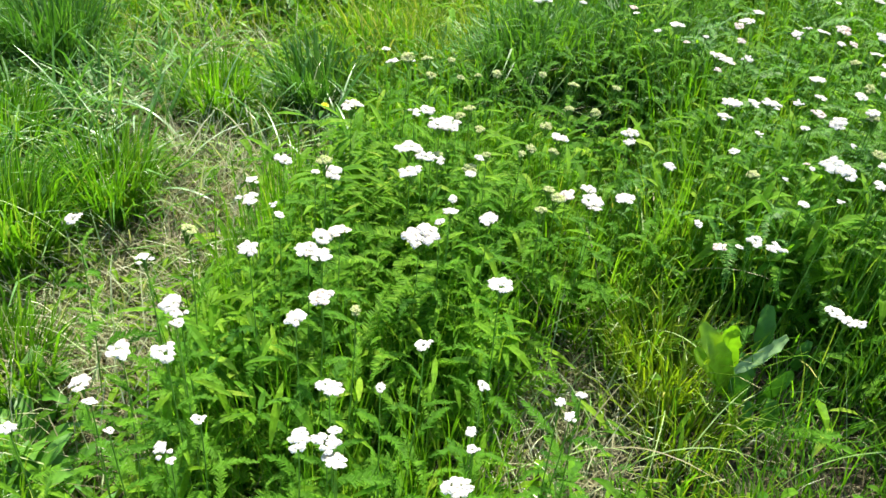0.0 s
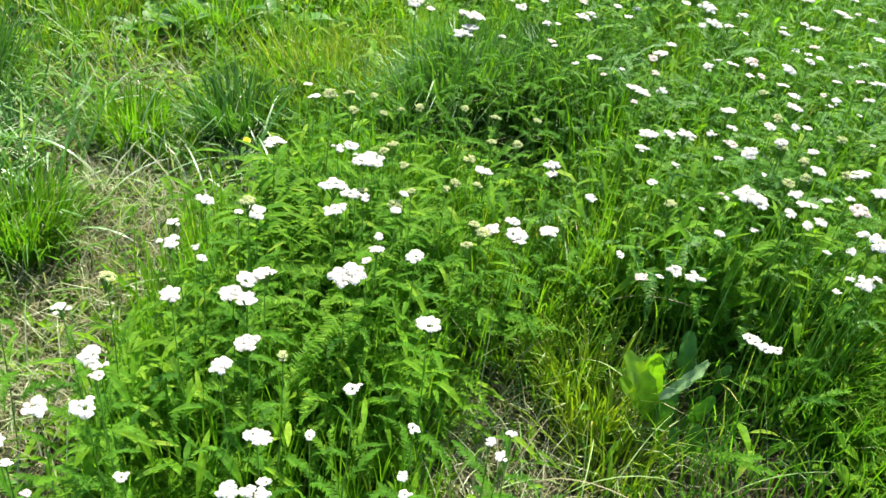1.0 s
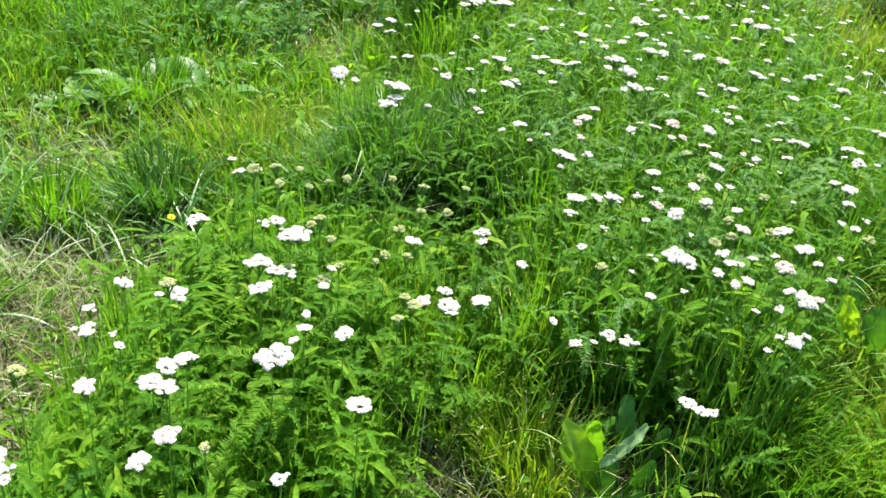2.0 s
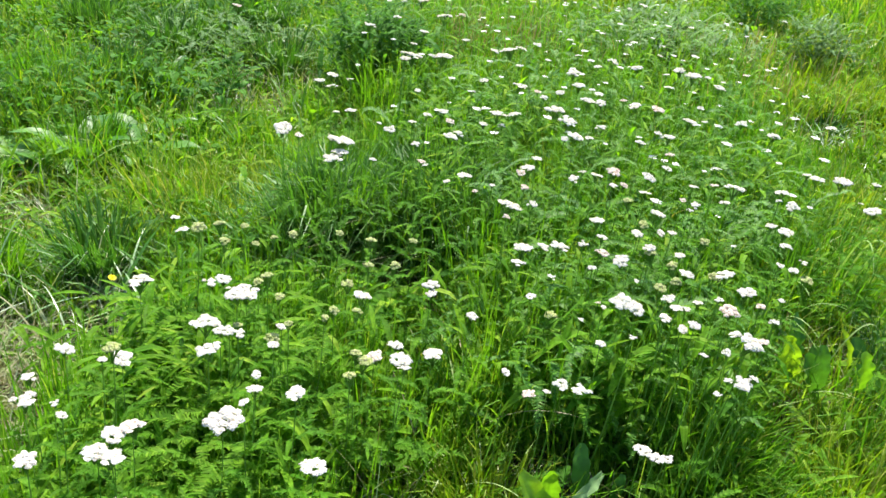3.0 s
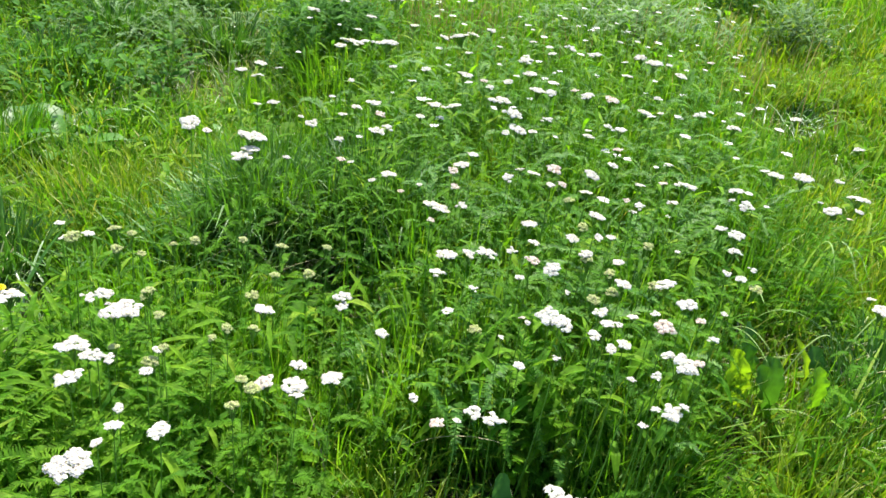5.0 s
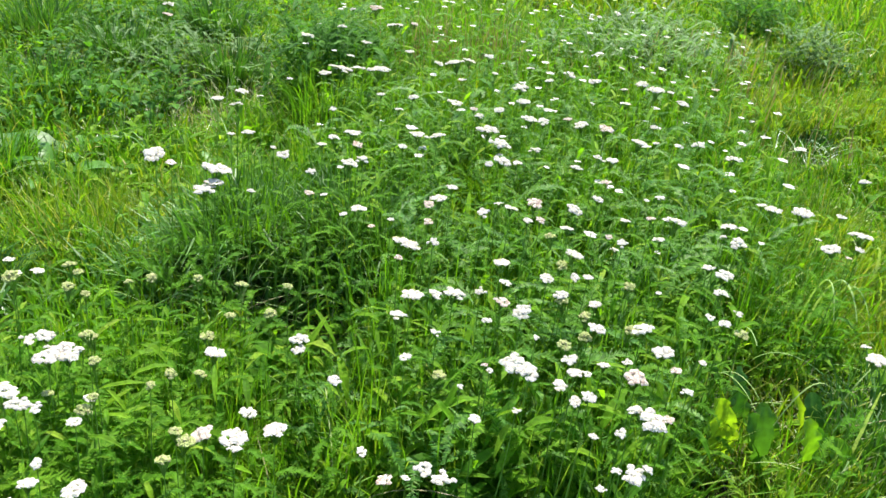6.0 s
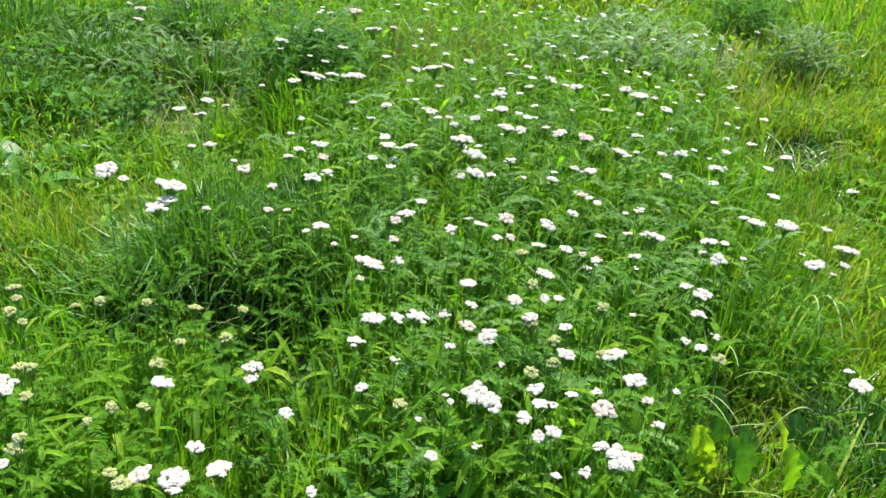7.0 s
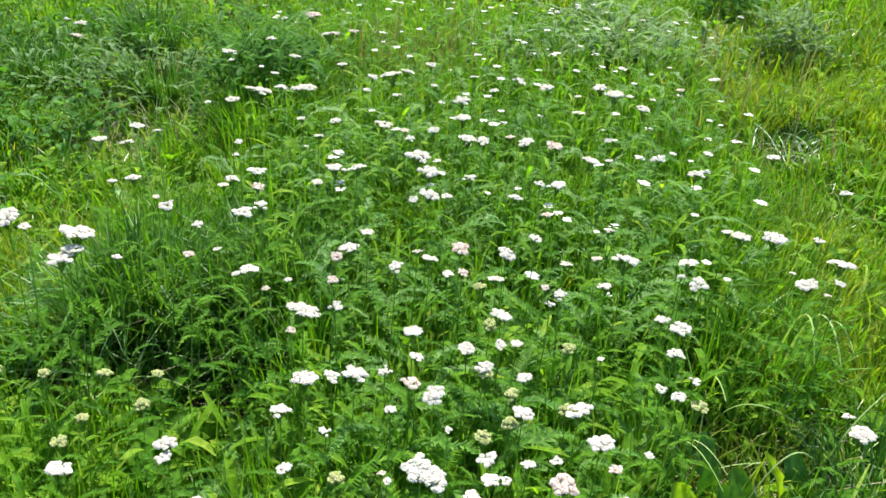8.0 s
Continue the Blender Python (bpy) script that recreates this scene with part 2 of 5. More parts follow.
def bare(x, y):
    """Where the sward is thin and strawy."""
    b = 0.0
    for cx, cy, r in ((-0.4, 1.6, 0.17), (-0.28, 1.73, 0.17), (-0.17, 1.84, 0.17), (-0.06, 1.96, 0.18), (0.02, 2.15, 0.18), (-0.07, 2.45, 0.16), (-0.14, 2.75, 0.18), (0.0, 2.94, 0.16), (0.27, 3.0, 0.17),
                      (0.43, 2.38, 0.11), (0.16, 2.26, 0.11), (-0.27, 1.38, 0.14), (-0.22, 1.22, 0.1), (-0.14, 1.52, 0.14), (-0.1, 1.66, 0.13), (0.76, 1.36, 0.12), (0.75, 1.25, 0.13), (0.67, 1.14, 0.13), (0.64, 1.02, 0.13), (0.56, 0.92, 0.12)):
        b = b + spot(x, y, cx, cy, r, r)
    b = b + 0.8 * spot(x, y, 1.84, 4.6, 0.2, 0.3) + 0.6 * spot(x, y, 1.5, 3.9, 0.25, 0.15) + 0.7 * spot(x, y, 3.1, 4.32, 0.25, 0.2)
    return np.clip(b, 0, 1)


NEAR_HOLLOWS = ((1.2, 1.84, 0.1), (1.02, 1.72, 0.07), (0.86, 1.78, 0.06), (0.72, 1.62, 0.05), (0.3, 1.05, 0.05), (0.05, 0.98, 0.06), (-0.1, 1.08, 0.07), (1.22, 1.0, 0.18), (1.14, 0.86, 0.13), (1.08, 1.16, 0.13), (1.3, 0.9, 0.12), (0.73, 0.99, 0.1), (0.67, 0.92, 0.09), (0.8, 1.32, 0.07), (0.0, 0.85, 0.1), (0.2, 0.8, 0.08), (-0.18, 0.95, 0.08), (2.48, 1.5, 0.1), (0.78, 1.3, 0.05), (3.0, 1.5, 0.08), (-0.19, 1.37, 0.1), (-0.22, 1.25, 0.12), (-0.24, 1.13, 0.1), (0.19, 1.23, 0.05), (0.42, 1.03, 0.06), (0.55, 1.5, 0.06), (0.62, 1.32, 0.05), (0.32, 1.42, 0.05), (0.48, 1.78, 0.05), (0.1, 1.7, 0.05))
DOCK_HOLLOWS = ((2.1, 1.47, 0.09), (2.25, 1.45, 0.1), (2.05, 1.26, 0.11), (2.28, 1.2, 0.12), (2.38, 1.08, 0.1), (2.42, 1.36, 0.09), (2.2, 1.34, 0.1))
FAR_HOLLOWS = ((0.31, 2.22, 0.09), (0.45, 2.18, 0.1), (0.27, 2.0, 0.07), (0.84, 2.26, 0.12), (1.3, 2.04, 0.13), (1.24, 2.2, 0.12), (1.06, 2.22, 0.09), (1.8, 2.28, 0.11), (2.02, 2.56, 0.08), (2.74, 2.6, 0.09), (2.6, 2.24, 0.09), (2.06, 2.03, 0.07), (2.88, 2.32, 0.07), (0.96, 2.68, 0.14), (0.47, 2.42, 0.09), (-0.08, 2.57, 0.08), (-0.3, 2.55, 0.08), (-0.4, 2.35, 0.06), (1.5, 4.3, 0.15), (1.85, 4.2, 0.15), (2.3, 3.6, 0.1), (1.15, 3.5, 0.1), (0.8, 3.0, 0.1), (1.7, 3.35, 0.12), (0.15, 3.35, 0.1), (4.1, 2.72, 0.2), (3.94, 2.6, 0.15))


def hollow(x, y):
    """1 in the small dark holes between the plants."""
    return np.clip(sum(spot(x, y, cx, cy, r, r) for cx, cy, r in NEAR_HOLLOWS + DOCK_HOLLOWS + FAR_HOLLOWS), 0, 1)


def room(x, y):
    """0 where broad-leaved plants and the yellow flower keep the grass down."""
    return 1 - np.clip(spot(x, y, 1.03, 1.03, 0.25, 0.25) + spot(x, y, 1.14, 1.22, 0.08, 0.08) + spot(x, y, 1.84, 1.08, 0.14, 0.14) + 0.8 * spot(x, y, 2.12, 1.1, 0.1, 0.1) + spot(x, y, 0.37, 2.08, 0.1, 0.12) + 0.75 * spot(x, y, 0.55, 3.38, 0.42, 0.2) + 0.95 * hollow(x, y), 0, 1)


def pool(x, y):
    """Where a dark glossy grass keeps the herbs away."""
    return np.clip(spot(x, y, 1.12, 2.34, 0.34, 0.22, -10), 0, 1)


def sunny(x, y):
    """Where the grass is yellow-green."""
    s = 0.85 * spot(x, y, 3.1, 1.65, 0.45, 0.32, 30) + spot(x, y, 5.2, 3.3, 1.6, 0.9, 30) + spot(x, y, 5.2, 5.9, 1.0, 0.8) + 0.3 * spot(x, y, 0.9, 1.02, 0.2, 0.25)
    s = s + 0.3 * spot(x, y, 1.9, 1.05, 0.4, 0.3) + 0.4 * spot(x, y, 7.5, 4.6, 1.6, 1.2) + 0.3 * spot(x, y, 0.5, 3.4, 0.9, 0.9) + 0.65 * spot(x, y, 0.84, 2.78, 0.34, 0.26, 15)
    return np.clip(s, 0, 1)


def height(x, y):
    """How tall the grass stands."""
    h = 0.08 + 0.1 * drift(x, y, 0.3, 3) + 0.04 * drift(x, y, 1.1, 7)
    h = h + 0.1 * inside(x, y, LARGE_PATCH) + 0.07 * inside(x, y, SMALL_PATCH, 0.04) + 0.02 * sunny(x, y)
    return h * (1 - 0.6 * bare(x, y)) * (1 - 0.4 * spot(x, y, -0.1, 2.1, 0.75, 1.1)) * (1 - 0.6 * spot(x, y, 1.2, 1.95, 0.17, 0.3))


# ---- ground ----


def build_ground():
    u = np.linspace(-1, 1, 190)
    c = 2.2 + np.sign(u) * (7.5 * np.abs(u) / 0.8 + 500 * np.clip(np.abs(u) - 0.8, 0, 1) ** 2 / 0.04)
    x, y = np.meshgrid(c, c, indexing="ij")
    z = ground_z(x, y) * np.clip(2 - np.hypot(x - 2, y - 2) / 12, 0, 1)
    n = len(c)
    k = np.arange(n * n).reshape(n, n)
    f = np.stack([k[:-1, :-1], k[1:, :-1], k[1:, 1:], k[:-1, 1:]], -1).reshape(-1, 4)
    ob = new("ground", mesh_of("ground", np.stack([x, y, z], -1).reshape(-1, 3), [f], [EARTH], smooth=True))
    tagged(ob, "brown crumbly meadow soil with moss and straw", "ground", kind="structure")


build_ground()

# ---- grass ----


def blade_arrays(x, y, z, h, w, az, lean, curl, twist):
    """Bent, tapering blades, seven corners each."""
    n = len(x)
    steps, share = (0.42, 0.33, 0.25), (1.0, 0.86, 0.55, 0.0)
    cx, cy, cz = np.array(x, float), np.array(y, float), np.array(z, float)
    rows = []
    tilt = np.array(lean, float)
    for k in range(4):
        a = az + math.pi / 2 + twist * k
        if k < 3:
            ox, oy = np.cos(a) * w * share[k] / 2, np.sin(a) * w * share[k] / 2
            rows += [np.stack([cx - ox, cy - oy, cz], -1), np.stack([cx + ox, cy + oy, cz], -1)]
            length = h * steps[k]
            cx, cy, cz = cx + np.cos(az) * np.sin(tilt) * length, cy + np.sin(az) * np.sin(tilt) * length, cz + np.cos(tilt) * length
            tilt = tilt + curl * (0.6 + 0.5 * k)
        else:
            rows.append(np.stack([cx, cy, cz], -1))
    v = np.stack(rows, 1).reshape(-1, 3)
    b = np.arange(n)[:, None] * 7
    quads = np.concatenate([b + np.array([0, 1, 3, 2]), b + np.array([2, 3, 5, 4])])
    return v, quads, b + np.array([4, 5, 6])


def scatter(n, box, weight):
    """n points of the plan, thick where weight(x, y) is near 1."""
    xs, ys = [], []
    left = n
    while left > 0:
        x, y = rng.uniform(box[0], box[1], 2 * n), rng.uniform(box[2], box[3], 2 * n)
        ok = rng.random(2 * n) < weight(x, y)
        xs.append(x[ok][:left]), ys.append(y[ok][:left])
        left -= len(xs[-1])
    return np.concatenate(xs), np.concatenate(ys)


def sward(name, n, box, weight, wide, tall, material, label, lie=0.0, category="grass"):
    x, y = scatter(n, box, weight)
    h = tall(x, y) * rng.uniform(0.5, 1.5, n)
    flow = 6.3 * drift(x, y, 0.35, 13) + rng.normal(0, 1.7, n)
    lean = np.abs(rng.normal(0.3, 0.28, n)) + lie * rng.uniform(0.5, 1, n)
    v, q, t = blade_arrays(x, y, ground_z(x, y) - 0.006, h, wide * rng.uniform(0.55, 1.35, n), flow, lean, rng.gamma(2.0, 0.2, n), rng.normal(0, 0.4, n))
    v[:, 2] = np.maximum(v[:, 2], np.repeat(ground_z(x, y), 7) - 0.006)
    return tagged(new(name, mesh_of(name, v, [q, t], [material])), label, category, kind="stuff")


NEAR, MIDDLE, FAR = (-1.3, 3.3, -0.4, 3.6), (-1.9, 6.6, -0.6, 7.0), (-2.5, 11.0, -1.5, 10.5)
rim = lambda x, y: np.clip((y + 0.35 + 0.3 * drift(x, y, 0.3)) / 0.9, 0, 1) * np.clip((x + 1.3 + 0.3 * drift(y, x, 0.3)) / 0.7, 0, 1)
near_part = lambda x, y: rim(x, y) * np.clip(1.9 - 0.55 * np.hypot(x - 0.6, y - 0.4), 0.0, 1)
mid_part = lambda x, y: np.clip((np.hypot(x - 0.6, y - 0.4) - 1.2) / 1.2, 0, 1) * np.clip(3.2 - 0.5 * np.hypot(x - 0.6, y - 0.4), 0.05, 1) * inside(x, y, [(-0.8, 0.6), (6.0, 0.6), (6.0, 6.2), (-0.8, 6.2)], 0.8)
far_part = lambda x, y: np.clip((np.hypot(x - 0.6, y - 0.4) - 3.6) / 1.5, 0.06, 1) * np.clip(3.0 - 0.28 * np.hypot(x - 0.6, y - 0.4), 0.1, 1)
fresh = lambda x, y: room(x, y) * (1 - 0.25 * pool(x, y)) * (1 - 0.85 * bare(x, y)) * (1 - 0.75 * sunny(x, y)) * np.clip(1.9 * (0.6 * drift(x, y, 0.19, 21) + 0.4 * drift(x, y, 0.07, 23)) - 0.4, 0.05, 1) * (1 - 0.15 * inside(x, y, SMALL_PATCH)) * np.clip((y - 0.6) / 0.6, 0.5, 1) * (1 - 0.35 * inside(x, y, LARGE_PATCH))
sward("grass", 46000, NEAR, lambda x, y: near_part(x, y) * fresh(x, y), 0.0055, height, GREEN, "fresh green meadow grass, uneven and unmown")
sward("grass", 62000, MIDDLE, lambda x, y: mid_part(x, y) * fresh(x, y), 0.0085, height, GREEN, "fresh green meadow grass, uneven and unmown")
sward("grass", 38000, FAR, lambda x, y: far_part(x, y) * fresh(x, y), 0.017, height, GREEN, "green meadow grass, dense and uneven")
warm = lambda x, y: room(x, y) * np.clip(0.12 + sunny(x, y) + 0.4 * bare(x, y), 0, 1) * (0.4 + 0.6 * drift(x, y, 0.2, 27))
sward("yellow_grass", 11000, NEAR, lambda x, y: near_part(x, y) * warm(x, y), 0.005, height, YELLOWISH, "yellow-green sunlit grass blades")
sward("yellow_grass", 18000, MIDDLE, lambda x, y: mid_part(x, y) * warm(x, y), 0.008, height, YELLOWISH, "yellow-green sunlit grass blades")
sward("yellow_grass", 13000, FAR, lambda x, y: far_part(x, y) * warm(x, y), 0.015, height, YELLOWISH, "yellow-green sunlit grass blades")
AROUND, WALKED = (-7.0, 12.0, -7.0, 12.0), [(-0.9, 0.5), (5.6, 0.5), (5.6, 6.0), (-0.9, 6.0)]
outer = lambda x, y: (1 - inside(x + 1.2 * drift(x, y, 0.6, 44) - 0.6, y + 1.2 * drift(y, x, 0.6, 46) - 0.6, WALKED, 0.8)) * np.clip(3.2 - 0.35 * np.hypot(x - 2.4, y - 2.6), 0, 1)
sward("grass", 70000, AROUND, lambda x, y: outer(x, y) * (0.3 + 0.7 * drift(x, y, 0.5, 21)), 0.017, lambda x, y: 0.15 + 0.12 * drift(x, y, 0.9, 3), GREEN, "green meadow grass, dense and uneven")
sward("yellow_grass", 26000, AROUND, lambda x, y: outer(x, y) * np.clip(1.8 * drift(x, y, 0.7, 52) - 0.5, 0.05, 1), 0.014, lambda x, y: 0.13 + 0.12 * drift(x, y, 0.9, 3), YELLOWISH, "yellow-green sunlit grass blades")
sward("dry_grass", 9000, AROUND, lambda x, y: outer(x, y) * np.clip(2.4 * drift(x, y, 0.5, 57) - 1.2, 0.03, 1), 0.007, lambda x, y: 0.12 + 0.0 * x, STRAW, "dry straw-coloured grass lying on the soil", 0.7, "dry grass")
dry = lambda x, y: np.clip(0.03 + 1.1 * bare(x, y) + 0.12 * hollow(x, y), 0, 1) * (1 - 0.5 * spot(x, y, 0.72, 1.12, 0.3, 0.35)) * (1 - 0.6 * spot(x, y, 1.16, 1.0, 0.24, 0.24)) * (1 - 0.65 * spot(x, y, -0.22, 1.16, 0.16, 0.22))
sward("dry_grass", 16000, NEAR, lambda x, y: near_part(x, y) * dry(x, y), 0.0026, lambda x, y: 0.1 + 0.06 * drift(x, y, 0.2), STRAW, "dry straw-coloured grass lying on the soil", 0.75, "dry grass")
sward("dry_grass", 9000, MIDDLE, lambda x, y: mid_part(x, y) * dry(x, y), 0.005, lambda x, y: 0.1 + 0.05 * drift(x, y, 0.2), STRAW, "dry straw-coloured grass lying on the soil", 0.7, "dry grass")
pale = lambda x, y: np.clip(0.12 + 0.8 * spot(x, y, -0.15, 2.5, 0.6, 1.0) + 0.6 * spot(x, y, 2.5, 1.4, 0.6, 0.5, 30) + 0.2 * spot(x, y, 0.85, 1.1, 0.25, 0.3) + 0.5 * spot(x, y, 1.5, 3.9, 0.4, 0.4) + 0.5 * bare(x, y), 0, 1)
sward("pale_stalks", 4200, NEAR, lambda x, y: near_part(x, y) * pale(x, y), 0.0034, lambda x, y: 0.17 + 0.0 * x, PALE_AND_GLINTS, "pale glossy bent grass stalks and painted glints lying over the sward", 0.45, "grass")
sward("pale_stalks", 5200, MIDDLE, lambda x, y: mid_part(x, y) * pale(x, y), 0.0052, lambda x, y: 0.17 + 0.0 * x, PALE_AND_GLINTS, "pale glossy bent grass stalks and painted glints lying over the sward", 0.4, "grass")
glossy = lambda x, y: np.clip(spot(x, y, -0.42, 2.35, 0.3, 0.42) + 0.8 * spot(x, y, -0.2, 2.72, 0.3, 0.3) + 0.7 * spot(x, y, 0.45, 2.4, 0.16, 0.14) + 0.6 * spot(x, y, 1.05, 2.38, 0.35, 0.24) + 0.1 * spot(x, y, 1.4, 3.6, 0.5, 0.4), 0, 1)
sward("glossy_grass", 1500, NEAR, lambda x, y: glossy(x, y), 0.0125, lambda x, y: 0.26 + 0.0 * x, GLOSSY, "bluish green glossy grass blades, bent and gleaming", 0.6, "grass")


def upright(name, n, box, weight, wide, tall, material, label):
    """Thin standing stalks between the leaves."""
    x, y = scatter(n, box, weight)
    v, q, t = blade_arrays(x, y, ground_z(x, y) - 0.006, tall * rng.uniform(0.6, 1.15, n), wide * rng.uniform(0.7, 1.3, n), rng.uniform(0, 6.283, n), np.abs(rng.normal(0.08, 0.1, n)), rng.gamma(2.0, 0.07, n), rng.normal(0, 0.3, n))
    return tagged(new(name, mesh_of(name, v, [q, t], [material])), label, "grass", kind="stuff")


upright("grass_stalks", 3200, (-0.5, 1.2, 0.5, 2.3), lambda x, y: room(x, y) * inside(x, y, SMALL_PATCH) * (1 - 0.9 * bare(x, y)), 0.0042, 0.34, GREEN, "thin upright green stalks between yarrow leaves")
upright("grass_stalks", 4500, (1.0, 4.8, 0.6, 5.0), lambda x, y: room(x, y) * inside(x, y, LARGE_PATCH) * np.clip(1.5 - 0.25 * np.hypot(x, y), 0.3, 1), 0.0046, 0.42, GREEN, "thin upright green stalks between yarrow leaves")


SEED = leafy("seed_head", [(0.0, (0.16, 0.13, 0.07)), (0.5, (0.27, 0.2, 0.13)), (1.0, (0.36, 0.33, 0.2))], (0.24, 0.2, 0.12), 0.3, 0.6, 0.15)
upright("dry_stalks", 260, (-0.4, 1.2, 0.7, 2.3), lambda x, y: inside(x, y, SMALL_PATCH, 0.06) * drift(x, y, 0.2, 75), 0.0032, 0.26, STRAW, "thin dry straw stalks between the yarrow leaves")
upright("seed_stalks", 700, (1.9, 4.9, 2.4, 5.4), lambda x, y: np.clip(spot(x, y, 3.0, 4.1, 0.6, 0.6) + 0.6 * spot(x, y, 4.3, 3.6, 0.6, 0.5) + 0.25 * spot(x, y, 3.6, 2.6, 0.6, 0.5), 0, 1) * drift(x, y, 0.2, 71), 0.0062, 0.37, SEED, "thin reddish brown grass seed stalks standing upright")


def grass_tuft(x, y, tall, spread, n, material, label, wide=0.0068, droop=0.24):
    """A clump of blades that fans out of one root."""
    a, r = rng.uniform(0, 6.283, n), spread * 0.35 * np.sqrt(rng.random(n))
    px, py = r * np.cos(a), r * np.sin(a)
    az = a + rng.normal(0, 0.5, n)
    h = tall * rng.uniform(0.55, 1.15, n)
    lean, curl, twist, width = np.abs(rng.normal(0.22, 0.18, n)), rng.gamma(2.0, droop, n), rng.normal(0, 0.3, n), wide * rng.uniform(0.6, 1.3, n)
    tuft = thing("grass_tuft", x, y, label, "grass tuft", "grass tufts")
    single = 14
    v, q, t = blade_arrays(px[single:], py[single:], np.full(n - single, -0.006), h[single:], width[single:], az[single:], lean[single:], curl[single:], twist[single:])
    v[:, 2] = np.maximum(v[:, 2], -0.006)
    tagged(part("blade_clump", mesh_of("blade_clump", v, [q, t], [material]), tuft), kind="stuff")
    for k in range(single):
        one = slice(k, k + 1)
        v, q, t = blade_arrays(px[one], py[one], np.full(1, -0.006), 1.12 * h[one], 1.2 * width[one], az[one], lean[one] + 0.1, curl[one], twist[one])
        v[:, 2] = np.maximum(v[:, 2], -0.006)
        part("blade", mesh_of("blade", v, [q, t], [material]), tuft)
    return tuft


for x, y, tall, spread, n in ((0.9, 2.4, 0.3, 0.24, 70), (1.0, 2.38, 0.34, 0.26, 100), (1.1, 2.42, 0.4, 0.28, 120), (1.24, 2.46, 0.4, 0.28, 110), (1.36, 2.36, 0.36, 0.24, 80)):
    grass_tuft(x, y, tall, spread, n, GLOSSY, "bluish green gleaming grass tuft drooping over soil", 0.0072, 0.4)
DARK_TUFT, LIGHT_TUFT = "dark green dense grass tuft with arching blades", "yellow-green grass tuft with spreading pointed blades"
# Dark tufts; those between the patches also carry shade in their colour.
for x, y, tall, spread, n in ((-0.36, 3.0, 0.38, 0.4, 600), (-0.66, 2.95, 0.34, 0.4, 420), (1.16, 2.44, 0.36, 0.28, 330), (1.46, 2.34, 0.38, 0.3, 560), (1.57, 2.2, 0.36, 0.26, 460), (1.42, 2.2, 0.28, 0.24, 320), (1.08, 2.44, 0.32, 0.28, 260)):
    grass_tuft(x, y, tall, spread, n, DARK_BLADE, "dark green glossy grass tuft with arching blades", 0.0085)
for x, y, tall, spread, n in ((0.45, 2.52, 0.26, 0.3, 420), (2.28, 1.0, 0.24, 0.32, 170), (2.42, 1.12, 0.24, 0.32, 190), (4.1, 2.72, 0.16, 0.3, 120), (4.3, 2.86, 0.18, 0.3, 160), (0.9, 4.3, 0.28, 0.4, 260), (1.3, 4.8, 0.3, 0.45, 300), (1.9, 5.1, 0.32, 0.45, 300), (0.5, 4.0, 0.26, 0.4, 240), (1.75, 4.4, 0.3, 0.4, 260), (1.0, 5.3, 0.32, 0.5, 300)):
    grass_tuft(x, y, tall, spread, n, DARK_BLADE, "dark green glossy grass tuft with arching blades", 0.0085)
for x, y, tall, spread, n in ((1.44, 1.0, 0.26, 0.3, 240), (1.56, 1.08, 0.28, 0.3, 260), (1.3, 2.62, 0.36, 0.3, 340), (1.34, 2.36, 0.36, 0.26, 300), (1.2, 2.46, 0.36, 0.26, 260), (1.95, 3.55, 0.4, 0.5, 700), (2.15, 3.9, 0.42, 0.5, 600), (2.75, 1.75, 0.28, 0.4, 420), (2.5, 1.46, 0.26, 0.32, 200), (2.3, 1.58, 0.3, 0.36, 360), (2.6, 1.55, 0.28, 0.36, 360), (1.5, 0.92, 0.24, 0.34, 300)):
    grass_tuft(x, y, tall, spread, n, GREEN, DARK_TUFT)
for x, y, tall, spread, n in ((-0.2, 2.08, 0.26, 0.3, 520), (-0.45, 1.95, 0.3, 0.36, 620), (0.12, 2.55, 0.24, 0.26, 360), (-0.5, 2.4, 0.26, 0.34, 420), (0.55, 3.4, 0.26, 0.4, 420), (-0.42, 1.5, 0.22, 0.3, 360)):
    grass_tuft(x, y, tall, spread, n, GREEN, "fresh green grass tuft standing in thin sward")
for x, y, tall, spread, n in ((0.9, 1.24, 0.2, 0.2, 130), (0.96, 1.42, 0.24, 0.22, 160), (0.86, 1.34, 0.2, 0.22, 140)):
    grass_tuft(x, y, tall, spread, n, GREEN, "fresh green grass tuft beside the broad-leaved dock", 0.005)
for x, y, tall, spread, n in ((0.95, 1.13, 0.24, 0.26, 230), (0.91, 0.98, 0.2, 0.24, 150), (0.96, 1.27, 0.2, 0.2, 90), (2.8, 1.35, 0.22, 0.36, 360), (2.9, 1.62, 0.24, 0.4, 340), (2.04, 0.98, 0.16, 0.24, 150), (1.88, 0.98, 0.16, 0.26, 220), (3.3, 2.0, 0.24, 0.4, 300), (1.75, 0.82, 0.22, 0.3, 260), (0.8, 2.62, 0.2, 0.34, 260), (0.66, 2.7, 0.2, 0.34, 240), (0.95, 2.74, 0.22, 0.34, 240), (0.74, 2.9, 0.2, 0.36, 240), (4.4, 2.9, 0.2, 0.45, 300), (4.05, 2.95, 0.2, 0.4, 260), (4.6, 2.6, 0.2, 0.4, 260)):
    grass_tuft(x, y, tall, spread, n, YELLOWISH, LIGHT_TUFT, 0.005)

# ---- yarrow ----


